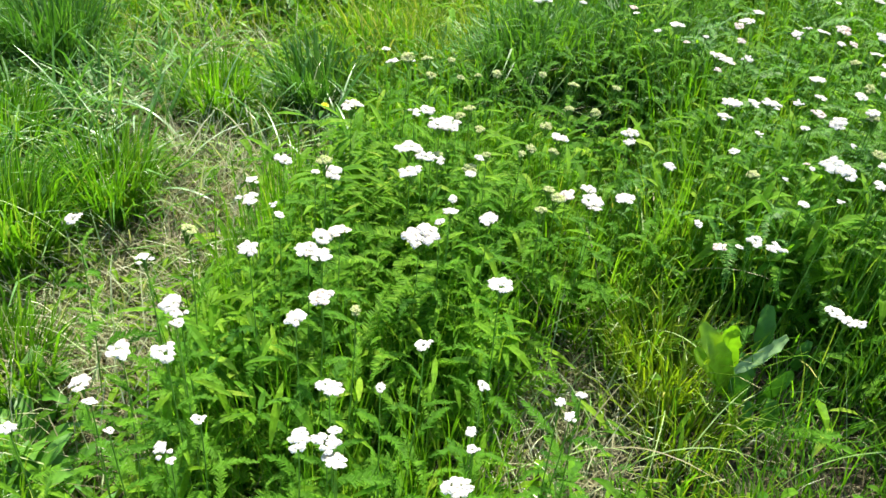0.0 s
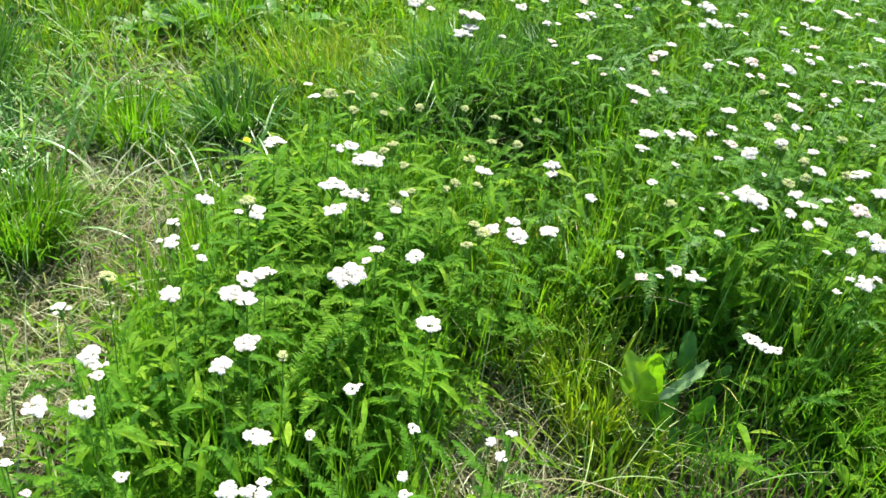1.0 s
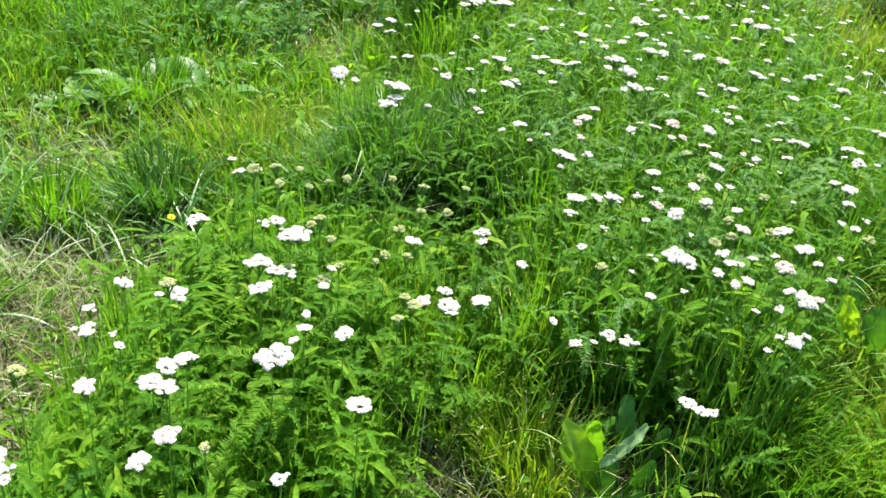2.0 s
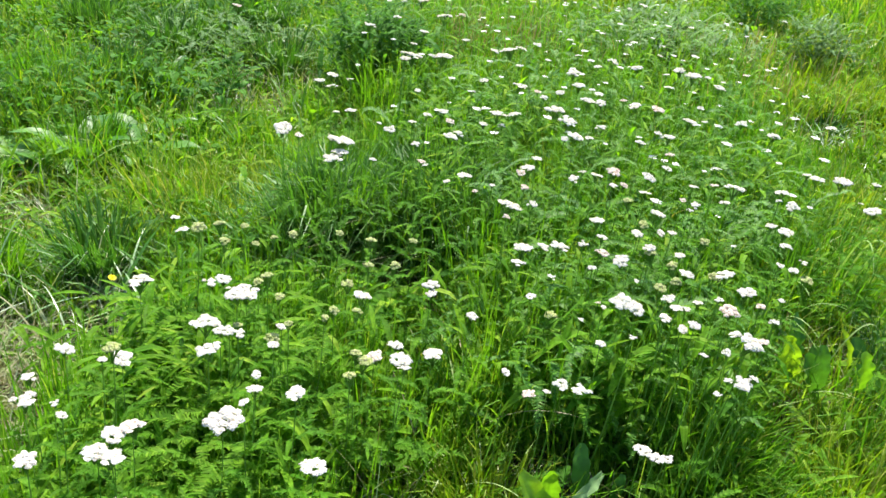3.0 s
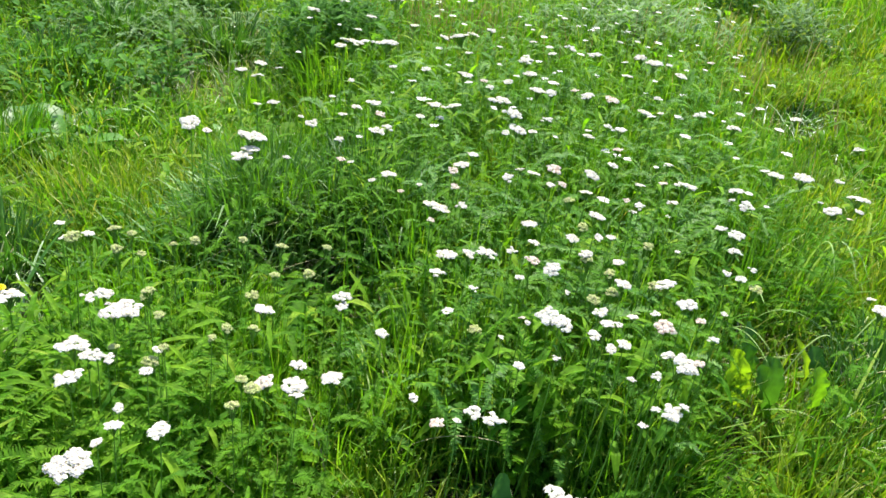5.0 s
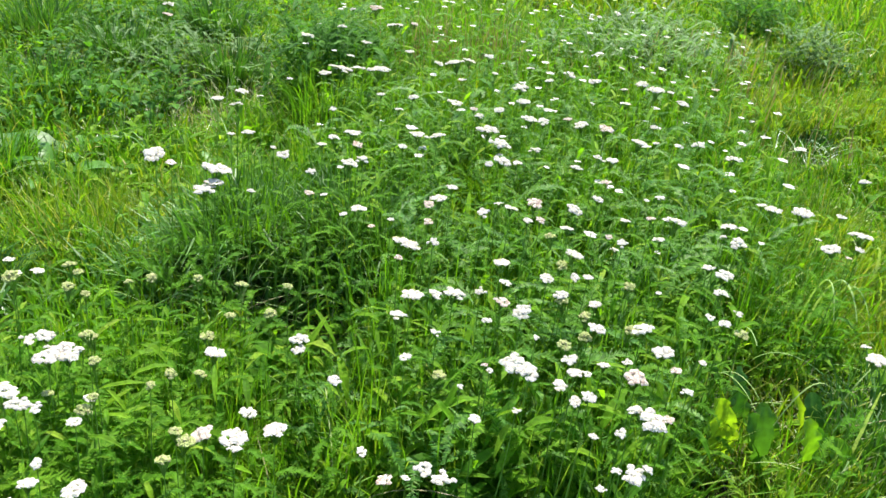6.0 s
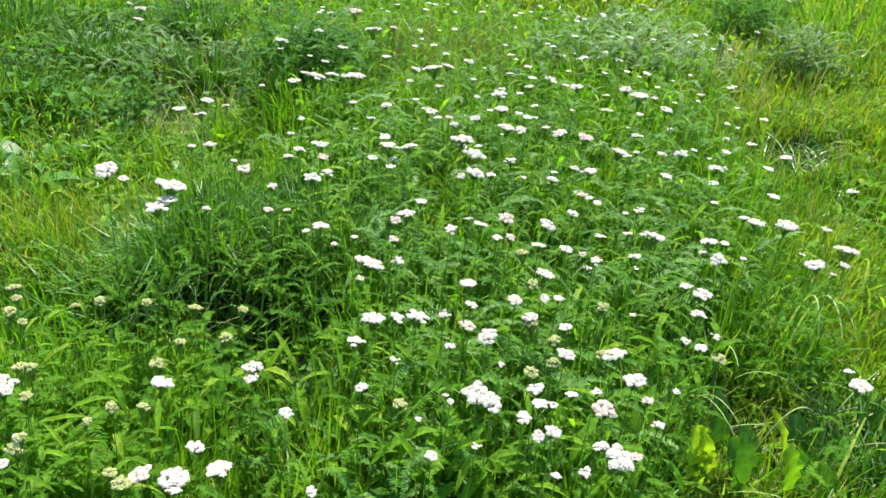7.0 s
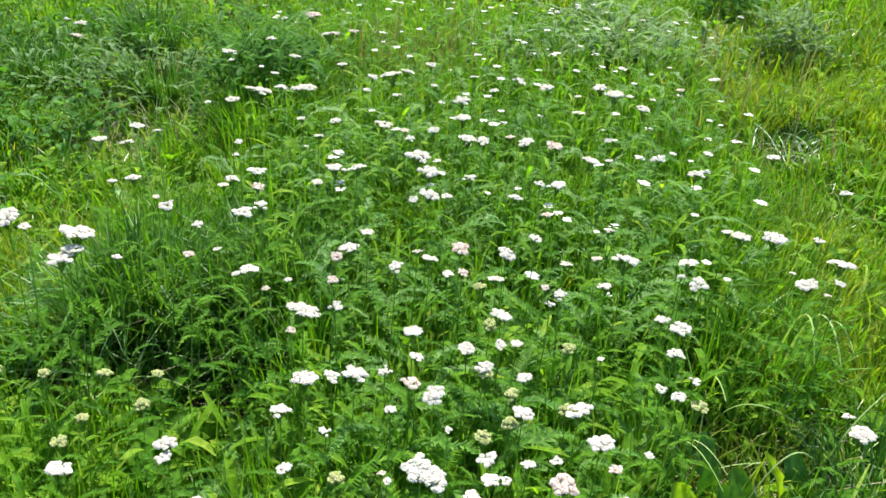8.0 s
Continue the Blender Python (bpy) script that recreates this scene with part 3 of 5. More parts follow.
def fern_arrays(pairs, seed, wide=0.17, droop=0.9):
    """A feathery leaf of length 1 along +x that rises and droops; fine pinnae on both sides of a midrib."""
    r = np.random.default_rng(seed)
    v, q, t = [], [], []
    s = np.linspace(0, 1, pairs + 2)
    ang = 0.75 - droop * s * 1.3 + r.normal(0, 0.05)
    side = np.cumsum(r.normal(0, 0.02, len(s)))
    dx, dz = np.cos(ang) / (pairs + 1), np.sin(ang) / (pairs + 1)
    px, pz = np.concatenate([[0], np.cumsum(dx)[:-1]]), np.concatenate([[0], np.cumsum(dz)[:-1]])
    for k in range(len(s)):
        w = 0.012 * (1 - 0.7 * s[k])
        v += [(px[k], side[k] - w, pz[k]), (px[k], side[k] + w, pz[k])]
        if k:
            q.append((2 * k - 2, 2 * k - 1, 2 * k + 1, 2 * k))
    for k in range(1, len(s)):
        long = wide * math.sin(math.pi * min(1, 0.16 + 0.84 * s[k]) ** 0.8) * r.uniform(0.8, 1.1) + 0.015
        for way in (-1, 1):
            if r.random() < 0.06:
                continue
            long = long * r.uniform(0.85, 1.12)
            c = len(v)
            a = np.array((px[k], side[k], pz[k]))
            b = 0.62 / pairs
            lift = r.normal(0.25, 0.18) * long
            v += [a - (b, 0, 0), a + (b, 0, 0), a + (0.6 * long + 0.7 * b, way * long, lift), a + (0.6 * long - 0.5 * b, way * 0.9 * long, lift)]
            q.append((c, c + 1, c + 2, c + 3))
    n = len(v)
    v.append((px[-1] + dx[-1], side[-1], pz[-1] + dz[-1]))
    t.append((2 * len(s) - 2, 2 * len(s) - 1, n))
    return np.array(v, float), np.array(q), np.array(t)


LEAF_SHAPES = [fern_arrays(30, 40 + k, (0.095, 0.11, 0.085, 0.1)[k % 4], (0.9, 1.2, 0.6, 1.0)[k % 4]) for k in range(6)]
LEAF_MESHES = [mesh_of("leaf", v, [q, t], [FERNY_PART]) for v, q, t in LEAF_SHAPES]


def stem_mesh(seed):
    """A slender stem of height 1 whose top stands over the origin."""
    r = np.random.default_rng(seed)
    bx, by = r.normal(0, 0.07, 2)
    v, f = [], []
    for k in range(7):
        s = k / 6
        cx, cy, rad = bx * (1 - s) ** 1.6, by * (1 - s) ** 1.6, 0.0036 * (1 - 0.45 * s)
        for j in range(5):
            v.append((cx + rad * math.cos(1.2566 * j), cy + rad * math.sin(1.2566 * j), s))
        if k:
            f += [((k - 1) * 5 + j, (k - 1) * 5 + (j + 1) % 5, k * 5 + (j + 1) % 5, k * 5 + j) for j in range(5)]
    return mesh_of("stem", v, [np.array(f)], [STEM], smooth=True)


STEM_MESHES = [stem_mesh(70 + k) for k in range(7)]


def corymb(seed, budding=False, petal=None):
    """A flat-topped head of diameter 1: several little domes packed with small five-petalled florets, and the stalks that bear them."""
    r = np.random.default_rng(seed)
    v, tri = [], {0: [], 1: []}
    domes = r.integers(7, 10) if budding else r.integers(9, 15)
    spots = [(0.05 * r.normal(), 0.05 * r.normal())]
    long = r.uniform(0.8, 1.3)
    for k in range(400):
        a, d = r.uniform(0, 6.283), (0.26 if budding else 0.42) * math.sqrt(r.random())
        p = (d * math.cos(a) * long, d * math.sin(a) / long)
        if len(spots) < domes and all(math.hypot(p[0] - q[0], p[1] - q[1]) > (0.13 if budding else 0.15) for q in spots):
            spots.append(p)
    starts, plain = [], []
    for sx_, sy_ in spots:
        starts.append((len(v), len(tri[0]), len(tri[1])))
        top = (0.3 * (1 - 7 * (sx_ * sx_ + sy_ * sy_)) if budding else 0.07 * (1 - 4 * (sx_ * sx_ + sy_ * sy_))) + r.normal(0, 0.02)
        size = r.uniform(0.11, 0.18) * (0.8 if budding else 1)
        b = len(v)
        v.append(np.array((sx_, sy_, top + 0.005)))
        dome_faces = len(tri[0])
        for ring in (0.5, 0.98):
            v += [np.array((sx_ + ring * size * math.cos(0.7854 * j), sy_ + ring * size * math.sin(0.7854 * j), top - 1.1 * (ring * size) ** 2 - 0.012)) for j in range(8)]
        for j in range(8):
            o, p = b + 1 + j, b + 1 + (j + 1) % 8
            tri[0] += [(b, o, p), (o, o + 8, p + 8), (o, p + 8, p)]
        plain += tri[0][dome_faces:]
        for k in range(r.integers(6, 9)):
            d = size * math.sqrt((k + 0.3) / 8)
            a = 2.4 * k + r.uniform(-0.3, 0.3)
            c = np.array((sx_ + d * math.cos(a), sy_ + d * math.sin(a), top - 1.0 * d * d + r.normal(0, 0.014)))
            out = np.array((1.6 * d * math.cos(a) / size * 0.5 + r.normal(0, 0.15), 1.6 * d * math.sin(a) / size * 0.5 + r.normal(0, 0.15), 1.0))
            out /= np.linalg.norm(out)
            e1 = np.cross(out, (0.3, 0.9, 0.1))
            e1 /= np.linalg.norm(e1)
            e2 = np.cross(out, e1)
            rad = r.uniform(0.078, 0.1) * (0.85 if budding else 1)
            b = len(v)
            v.append(c + out * (0.05 if budding else 0.012))
            for j in range(10):
                q = rad * (1.0 if j % 2 == 0 else 0.74)
                t = 0.6283 * j + a
                v.append(c + q * (math.cos(t) * e1 + math.sin(t) * e2) - out * (0.016 if j % 2 else 0.004))
            tri[0] += [(b, b + 1 + j, b + 1 + (j + 1) % 10) for j in range(10)]
            if not budding:
                b = len(v)
                v.append(c + out * 0.026)
                for j in range(5):
                    t = 1.2566 * j
                    v.append(c + 0.28 * rad * (math.cos(t) * e1 + math.sin(t) * e2) + out * 0.013)
                tri[1] += [(b, b + 1 + j, b + 1 + (j + 1) % 5) for j in range(5)]
    # the bracts below each little dome and its stalk
    w, faces = [(0.03 * math.cos(1.5708 * j), 0.03 * math.sin(1.5708 * j), -0.62) for j in range(4)], []
    for sx_, sy_ in spots:
        top = (0.26 * (1 - 7 * (sx_ * sx_ + sy_ * sy_)) if budding else 0.1 * (1 - 4 * (sx_ * sx_ + sy_ * sy_))) - 0.05
        below = [0, 1, 2, 3]
        for (x, y, z, rad) in ((0.45 * sx_, 0.45 * sy_, -0.3, 0.024), (sx_, sy_, top - 0.1, 0.03), (sx_, sy_, top, 0.1)):
            ring = [len(w) + j for j in range(4)]
            w += [(x + rad * math.cos(1.5708 * j), y + rad * math.sin(1.5708 * j), z) for j in range(4)]
            faces += [(below[j], below[(j + 1) % 4], ring[(j + 1) % 4], ring[j]) for j in range(4)]
            below = ring
    if not budding:
        ends = starts[1:] + [(len(v), len(tri[0]), len(tri[1]))]
        CLUSTERS.append([mesh_of("floret", np.array(v[a[0]:b[0]]), [np.array(tri[0][a[1]:b[1]]) - a[0], np.array(tri[1][a[2]:b[2]]) - a[0]], [petal or PETAL, CREAM], [0, 1]) for a, b in zip(starts, ends)])
        HEAD_ARRAYS.append((np.array(v), np.array(plain), np.array(tri[1])[::10]))
    petals = [np.array(tri[0])] + ([np.array(tri[1])] if tri[1] else [])
    bloom = mesh_of("flower_head", np.array(v), petals, [BUD] if budding else [petal or PETAL, CREAM], list(range(len(petals))))
    return bloom, mesh_of("flower_stalk", np.array(w), [np.array(faces)], [STEM])


HEAD_ARRAYS, CLUSTERS = [], []
OPEN_HEADS = [corymb(100 + k) for k in range(10)] + [corymb(120 + k, petal=FADED) for k in range(2)]
BUD_HEADS = [corymb(150 + k, True) for k in range(4)]
die = random.Random(4)


def yarrow(x, y, top, size, heads, label, group, leaves=5):
    """One plant: a stem with feathery leaves and a flat flower head on top, its head centred over (x, y) at the height top."""
    gz = float(ground_z(x, y))
    tall = top - gz - 0.45 * size
    plant = thing("yarrow", x, y, label, "yarrow", group)
    part("stem", die.choice(STEM_MESHES), plant, Matrix.Diagonal((tall, tall, tall, 1)))
    which = die.randrange(len(heads))
    if heads is OPEN_HEADS and which > 9:
        tagged(plant, "yarrow with a fading pinkish brown flower head")
    bloom, stalks = heads[which]
    lean = pose(0, 0, top - gz, die.uniform(-13, 13), die.uniform(-13, 13), die.uniform(0, 360)) @ Matrix.Scale(size, 4)
    if heads is OPEN_HEADS and x < 1.0 and y < 2.3:
        head = part("flower_head", CLUSTERS[which][0], plant, lean)
        for cluster in CLUSTERS[which][1:]:
            part("floret", cluster, head)
    else:
        part("flower_head", bloom, plant, lean)
    part("flower_stalk", stalks, plant, lean)
    for k in range(leaves):
        up = tall * (0.3 + 0.6 * k / max(1, leaves) + die.uniform(0, 0.08))
        long = die.uniform(0.08, 0.13) * (1.15 - 0.6 * up / tall)
        part("leaf", die.choice(LEAF_MESHES), plant, pose(0, 0, up, die.uniform(-15, 15), die.uniform(-15, 15), 137 * k + die.uniform(-40, 40)) @ Matrix.Scale(long, 4))
    return plant


def plant_open(rows):
    for x, y, top, size in rows:
        label = "white flowering yarrow with a broad flat head on a green stem" if size > 0.04 else "white yarrow with a small flower head and feathery leaves"
        yarrow(x, y, top, size * 0.98, OPEN_HEADS, label, "yarrow plants in flower", 1 if math.hypot(x - 1.12, y - 1.0) < 0.34 else 7 if math.hypot(x - 0.5, y) < 2.6 else 4)


def plant_budding(rows):
    for x, y, top, size in rows:
        yarrow(x, y, top, min(size, 0.03) * 1.55, BUD_HEADS, "yarrow with a pale green unopened flower head", "yarrow plants in bud")


plant_open([
    (0.278, 0.662, 0.49, 0.038), (0.135, 0.745, 0.49, 0.033), (0.13, 0.768, 0.5, 0.038), (0.321, 0.714, 0.49, 0.02), (0.0944, 0.78, 0.5, 0.035), (-0.0693, 0.786, 0.5, 0.015),
    (0.145, 0.784, 0.5, 0.018), (-0.0778, 0.808, 0.5, 0.027), (0.327, 0.744, 0.49, 0.019), (-0.0276, 0.85, 0.5, 0.023), (-0.145, 0.859, 0.5, 0.015), (0.223, 0.845, 0.5, 0.016),
    (0.473, 0.734, 0.49, 0.022), (0.153, 0.866, 0.5, 0.037), (0.367, 0.811, 0.5, 0.021), (0.47, 0.764, 0.49, 0.018), (0.506, 0.769, 0.49, 0.015), (-0.168, 0.918, 0.5, 0.019),
    (-0.27, 0.895, 0.5, 0.025), (0.31, 0.916, 0.5, 0.031), (-0.181, 0.958, 0.5, 0.035), (-0.0635, 0.983, 0.51, 0.041),
])
plant_open([
    (-0.125, 1, 0.51, 0.041), (0.131, 1.02, 0.5, 0.04), (-0.0445, 1.04, 0.51, 0.023), (-0.0379, 1.06, 0.51, 0.03), (0.182, 1.06, 0.5, 0.044), (-0.0492, 1.09, 0.51, 0.042),
    (0.471, 1.02, 0.5, 0.047), (0.2, 1.17, 0.5, 0.045), (0.184, 1.2, 0.49, 0.042), (0.0843, 1.21, 0.5, 0.041), (-0.0823, 1.21, 0.51, 0.035), (0.214, 1.23, 0.49, 0.042),
    (0.247, 1.24, 0.49, 0.046), (0.388, 1.21, 0.48, 0.065), (0.436, 1.24, 0.48, 0.02), (0.152, 1.31, 0.49, 0.019), (0.529, 1.23, 0.48, 0.039), (0.469, 1.28, 0.47, 0.033),
    (1.06, 0.857, 0.44, 0.034), (1.05, 0.879, 0.44, 0.035), (1.08, 0.843, 0.44, 0.026), (0.147, 1.36, 0.48, 0.018),
])
plant_open([
    (-0.197, 1.38, 0.49, 0.034), (0.103, 1.39, 0.48, 0.047), (0.487, 1.32, 0.47, 0.021), (0.122, 1.45, 0.48, 0.033), (0.247, 1.47, 0.47, 0.017), (0.431, 1.43, 0.47, 0.053),
    (0.28, 1.46, 0.47, 0.045), (0.785, 1.29, 0.42, 0.028), (0.556, 1.41, 0.46, 0.024), (1.07, 1.08, 0.43, 0.043), (1.03, 1.13, 0.4, 0.015), (1, 1.15, 0.39, 0.033),
    (0.791, 1.32, 0.42, 0.048), (0.193, 1.53, 0.47, 0.035), (1.25, 0.902, 0.49, 0.018), (1.06, 1.13, 0.41, 0.035), (0.749, 1.35, 0.42, 0.043), (0.487, 1.47, 0.47, 0.025),
    (0.501, 1.46, 0.47, 0.028), (0.474, 1.49, 0.47, 0.037), (0.587, 1.45, 0.47, 0.021), (0.99, 1.22, 0.4, 0.022),
])
plant_open([
    (0.863, 1.31, 0.42, 0.051), (1.29, 0.917, 0.5, 0.018), (1.31, 0.897, 0.5, 0.045), (1.33, 0.89, 0.51, 0.022), (0.46, 1.54, 0.46, 0.064), (1.17, 1.15, 0.47, 0.026),
    (1.31, 0.999, 0.5, 0.019), (0.539, 1.58, 0.48, 0.046), (1.35, 0.978, 0.51, 0.023), (1.25, 1.14, 0.47, 0.02), (0.867, 1.47, 0.34, 0.035), (1.01, 1.39, 0.43, 0.03),
    (1.41, 0.978, 0.52, 0.067), (1.34, 1.09, 0.5, 0.024), (1.4, 1.01, 0.52, 0.023), (1.44, 0.964, 0.52, 0.023), (1.2, 1.25, 0.46, 0.015), (0.577, 1.63, 0.45, 0.062),
    (1.36, 1.08, 0.51, 0.032), (0.556, 1.65, 0.45, 0.042), (1.14, 1.36, 0.47, 0.026), (0.518, 1.7, 0.45, 0.032),
])
plant_open([
    (1.27, 1.26, 0.47, 0.015), (1.36, 1.16, 0.48, 0.033), (0.551, 1.7, 0.45, 0.036), (0.384, 1.76, 0.45, 0.057), (1.27, 1.28, 0.47, 0.015), (0.845, 1.6, 0.4, 0.047),
    (1.34, 1.23, 0.47, 0.043), (1.4, 1.17, 0.49, 0.036), (1.33, 1.26, 0.47, 0.065), (1.42, 1.16, 0.49, 0.021), (1.48, 1.09, 0.51, 0.046), (1.54, 1.02, 0.51, 0.025),
    (1, 1.55, 0.4, 0.032), (1.23, 1.4, 0.48, 0.022), (1.01, 1.57, 0.41, 0.037), (1.43, 1.22, 0.48, 0.037), (1.18, 1.47, 0.49, 0.041), (1.51, 1.15, 0.5, 0.022),
    (1.41, 1.31, 0.48, 0.016), (1.35, 1.4, 0.48, 0.021), (1.6, 1.15, 0.5, 0.042), (1.43, 1.39, 0.49, 0.042),
])
plant_open([
    (0.521, 1.92, 0.47, 0.035), (0.568, 1.92, 0.47, 0.03), (1.26, 1.56, 0.47, 0.053), (1.54, 1.28, 0.49, 0.037), (1.3, 1.53, 0.48, 0.036), (1.41, 1.44, 0.49, 0.036),
    (1.34, 1.52, 0.48, 0.048), (0.521, 1.97, 0.48, 0.025), (1.63, 1.24, 0.49, 0.046), (1.45, 1.49, 0.5, 0.029), (1.54, 1.46, 0.51, 0.035), (1.47, 1.54, 0.52, 0.045),
    (1.6, 1.44, 0.51, 0.025), (1.63, 1.43, 0.51, 0.027), (1.33, 1.73, 0.5, 0.06), (1.39, 1.71, 0.5, 0.031), (0.939, 2, 0.57, 0.052), (1.04, 1.96, 0.57, 0.018),
    (1.64, 1.5, 0.53, 0.046), (0.969, 2.01, 0.58, 0.039), (2.02, 0.967, 0.49, 0.051), (1.17, 1.93, 0.56, 0.027),
])
plant_open([
    (1.3, 1.85, 0.49, 0.02), (1.27, 1.87, 0.53, 0.046), (1.34, 1.83, 0.51, 0.019), (0.986, 2.04, 0.6, 0.061), (2.04, 1.01, 0.49, 0.021), (0.965, 2.06, 0.6, 0.026),
    (1.89, 1.28, 0.5, 0.038), (1.42, 1.79, 0.51, 0.027), (1.53, 1.72, 0.55, 0.035), (1.61, 1.65, 0.55, 0.028), (1.76, 1.5, 0.52, 0.021), (0.901, 2.13, 0.59, 0.027),
    (1.64, 1.64, 0.55, 0.027), (1.27, 1.95, 0.48, 0.02), (0.873, 2.17, 0.6, 0.057), (1.61, 1.72, 0.55, 0.038), (1.8, 1.52, 0.52, 0.032), (1.79, 1.56, 0.52, 0.02),
    (1.96, 1.34, 0.5, 0.045), (1.47, 1.88, 0.51, 0.031), (1.95, 1.38, 0.5, 0.032), (1.62, 1.79, 0.53, 0.023),
])
plant_open([
    (1.32, 2.03, 0.58, 0.046), (1.51, 1.9, 0.51, 0.052), (1.27, 2.07, 0.48, 0.018), (1.92, 1.52, 0.51, 0.036), (1.71, 1.76, 0.53, 0.046), (1.19, 2.15, 0.57, 0.038),
    (1.79, 1.7, 0.53, 0.04), (1.89, 1.62, 0.52, 0.03), (1.18, 2.2, 0.57, 0.018), (1.38, 2.08, 0.56, 0.038), (1.58, 1.95, 0.51, 0.036), (1.98, 1.62, 0.51, 0.029),
    (1.89, 1.73, 0.53, 0.03), (2.12, 1.45, 0.5, 0.048), (2.11, 1.49, 0.5, 0.02), (1.41, 2.18, 0.56, 0.034), (2.05, 1.6, 0.5, 0.064), (1.12, 2.37, 0.55, 0.028),
    (1.37, 2.25, 0.56, 0.037), (1.17, 2.37, 0.55, 0.037), (2.17, 1.53, 0.5, 0.044), (2.34, 1.29, 0.5, 0.02),
])
plant_open([
    (1.75, 2.04, 0.52, 0.029), (2.34, 1.34, 0.5, 0.049), (1.45, 2.29, 0.55, 0.054), (1.83, 2.02, 0.52, 0.032), (1.38, 2.35, 0.5, 0.03), (2.35, 1.39, 0.5, 0.017),
    (1.8, 2.05, 0.52, 0.048), (2.11, 1.73, 0.5, 0.03), (2.41, 1.31, 0.5, 0.029), (1.6, 2.27, 0.5, 0.03), (1.65, 2.24, 0.5, 0.03), (2, 1.96, 0.51, 0.032),
    (1.65, 2.27, 0.53, 0.059), (1.7, 2.25, 0.53, 0.043), (2.37, 1.6, 0.5, 0.031), (2.51, 1.38, 0.49, 0.054), (2.08, 1.97, 0.53, 0.03), (1.21, 2.6, 0.55, 0.04),
    (2.4, 1.58, 0.49, 0.053), (1.96, 2.11, 0.51, 0.04), (1.88, 2.19, 0.51, 0.061), (1.47, 2.49, 0.55, 0.027),
])
plant_open([
    (2.47, 1.54, 0.49, 0.063), (2.15, 1.99, 0.5, 0.047), (1.3, 2.65, 0.55, 0.028), (2.56, 1.48, 0.49, 0.031), (1.91, 2.3, 0.51, 0.063), (1.26, 2.71, 0.55, 0.042),
    (1.72, 2.54, 0.51, 0.03), (1.95, 2.42, 0.51, 0.03), (1.78, 2.56, 0.54, 0.033), (2.38, 2.05, 0.51, 0.023), (2.35, 2.09, 0.5, 0.057), (1.97, 2.48, 0.51, 0.03),
    (2.15, 2.34, 0.5, 0.044), (2.12, 2.37, 0.5, 0.056), (1.92, 2.53, 0.52, 0.056), (2.21, 2.29, 0.52, 0.03), (1.73, 2.69, 0.51, 0.03), (2.05, 2.45, 0.51, 0.034),
    (2.26, 2.28, 0.5, 0.052), (2.58, 1.91, 0.49, 0.05), (2.32, 2.22, 0.5, 0.059), (2.56, 2.04, 0.49, 0.044),
])
plant_open([
    (2.48, 2.17, 0.51, 0.024), (2.89, 1.65, 0.48, 0.035), (2.2, 2.53, 0.5, 0.055), (1.66, 2.93, 0.54, 0.035), (1.69, 2.92, 0.53, 0.075), (2.4, 2.4, 0.52, 0.02),
    (1.78, 2.94, 0.52, 0.021), (2.91, 1.92, 0.48, 0.045), (2.11, 2.8, 0.5, 0.037), (1.86, 2.98, 0.5, 0.074), (2.28, 2.67, 0.5, 0.057), (2.59, 2.44, 0.49, 0.041),
    (2.26, 2.81, 0.51, 0.03), (2.42, 2.69, 0.51, 0.03), (1.83, 3.16, 0.5, 0.039), (2.65, 2.53, 0.51, 0.03), (2.13, 3, 0.5, 0.043), (2.84, 2.41, 0.48, 0.05),
    (2.2, 3, 0.5, 0.075), (2.44, 2.84, 0.51, 0.03), (2.27, 3.01, 0.5, 0.044), (2.84, 2.48, 0.5, 0.03),
])
plant_open([
    (2.09, 3.17, 0.5, 0.04), (2.67, 2.72, 0.48, 0.048), (2.85, 2.57, 0.48, 0.075), (2.62, 2.82, 0.48, 0.054), (1.76, 3.43, 0.51, 0.054), (1.97, 3.32, 0.5, 0.045),
    (2.41, 3.08, 0.49, 0.046), (2.87, 2.67, 0.47, 0.058), (2.83, 2.76, 0.51, 0.029), (3.11, 2.51, 0.48, 0.036), (1.32, 3.86, 0.5, 0.051), (1.99, 3.61, 0.49, 0.043),
    (1.31, 3.96, 0.54, 0.03), (2.23, 3.59, 0.49, 0.075), (1.37, 4.04, 0.5, 0.049), (2.34, 3.6, 0.49, 0.04), (2.11, 3.77, 0.52, 0.03), (2.12, 4, 0.52, 0.03),
    (2.31, 3.94, 0.48, 0.075), (3.12, 3.56, 0.51, 0.03), (3.32, 3.52, 0.51, 0.03), (3.5, 3.59, 0.5, 0.03),
])
plant_open([
    (1.13, 2.52, 0.6, 0.042), (1.23, 2.07, 0.55, 0.027), (1.72, 1.63, 0.52, 0.035), (2, 1.83, 0.52, 0.032), (1.75, 1.33, 0.5, 0.017), (1.56, 1.43, 0.48, 0.033),
    (1.61, 1.37, 0.48, 0.031), (1.38, 1.48, 0.5, 0.026), (1.48, 1.18, 0.48, 0.027), (1.65, 1.09, 0.5, 0.016), (1.58, 1.09, 0.5, 0.025), (1.79, 1.21, 0.5, 0.024),
    (1.8, 1.18, 0.5, 0.028), (1.86, 1.2, 0.5, 0.024), (1.28, 1.67, 0.5, 0.021), (1.52, 2.68, 0.6, 0.044),
])
plant_open([
    (3.21, 3.98, 0.51, 0.03), (4.18, 3.21, 0.49, 0.03), (3.91, 3.78, 0.5, 0.03), (5.06, 3.76, 0.49, 0.03),
])
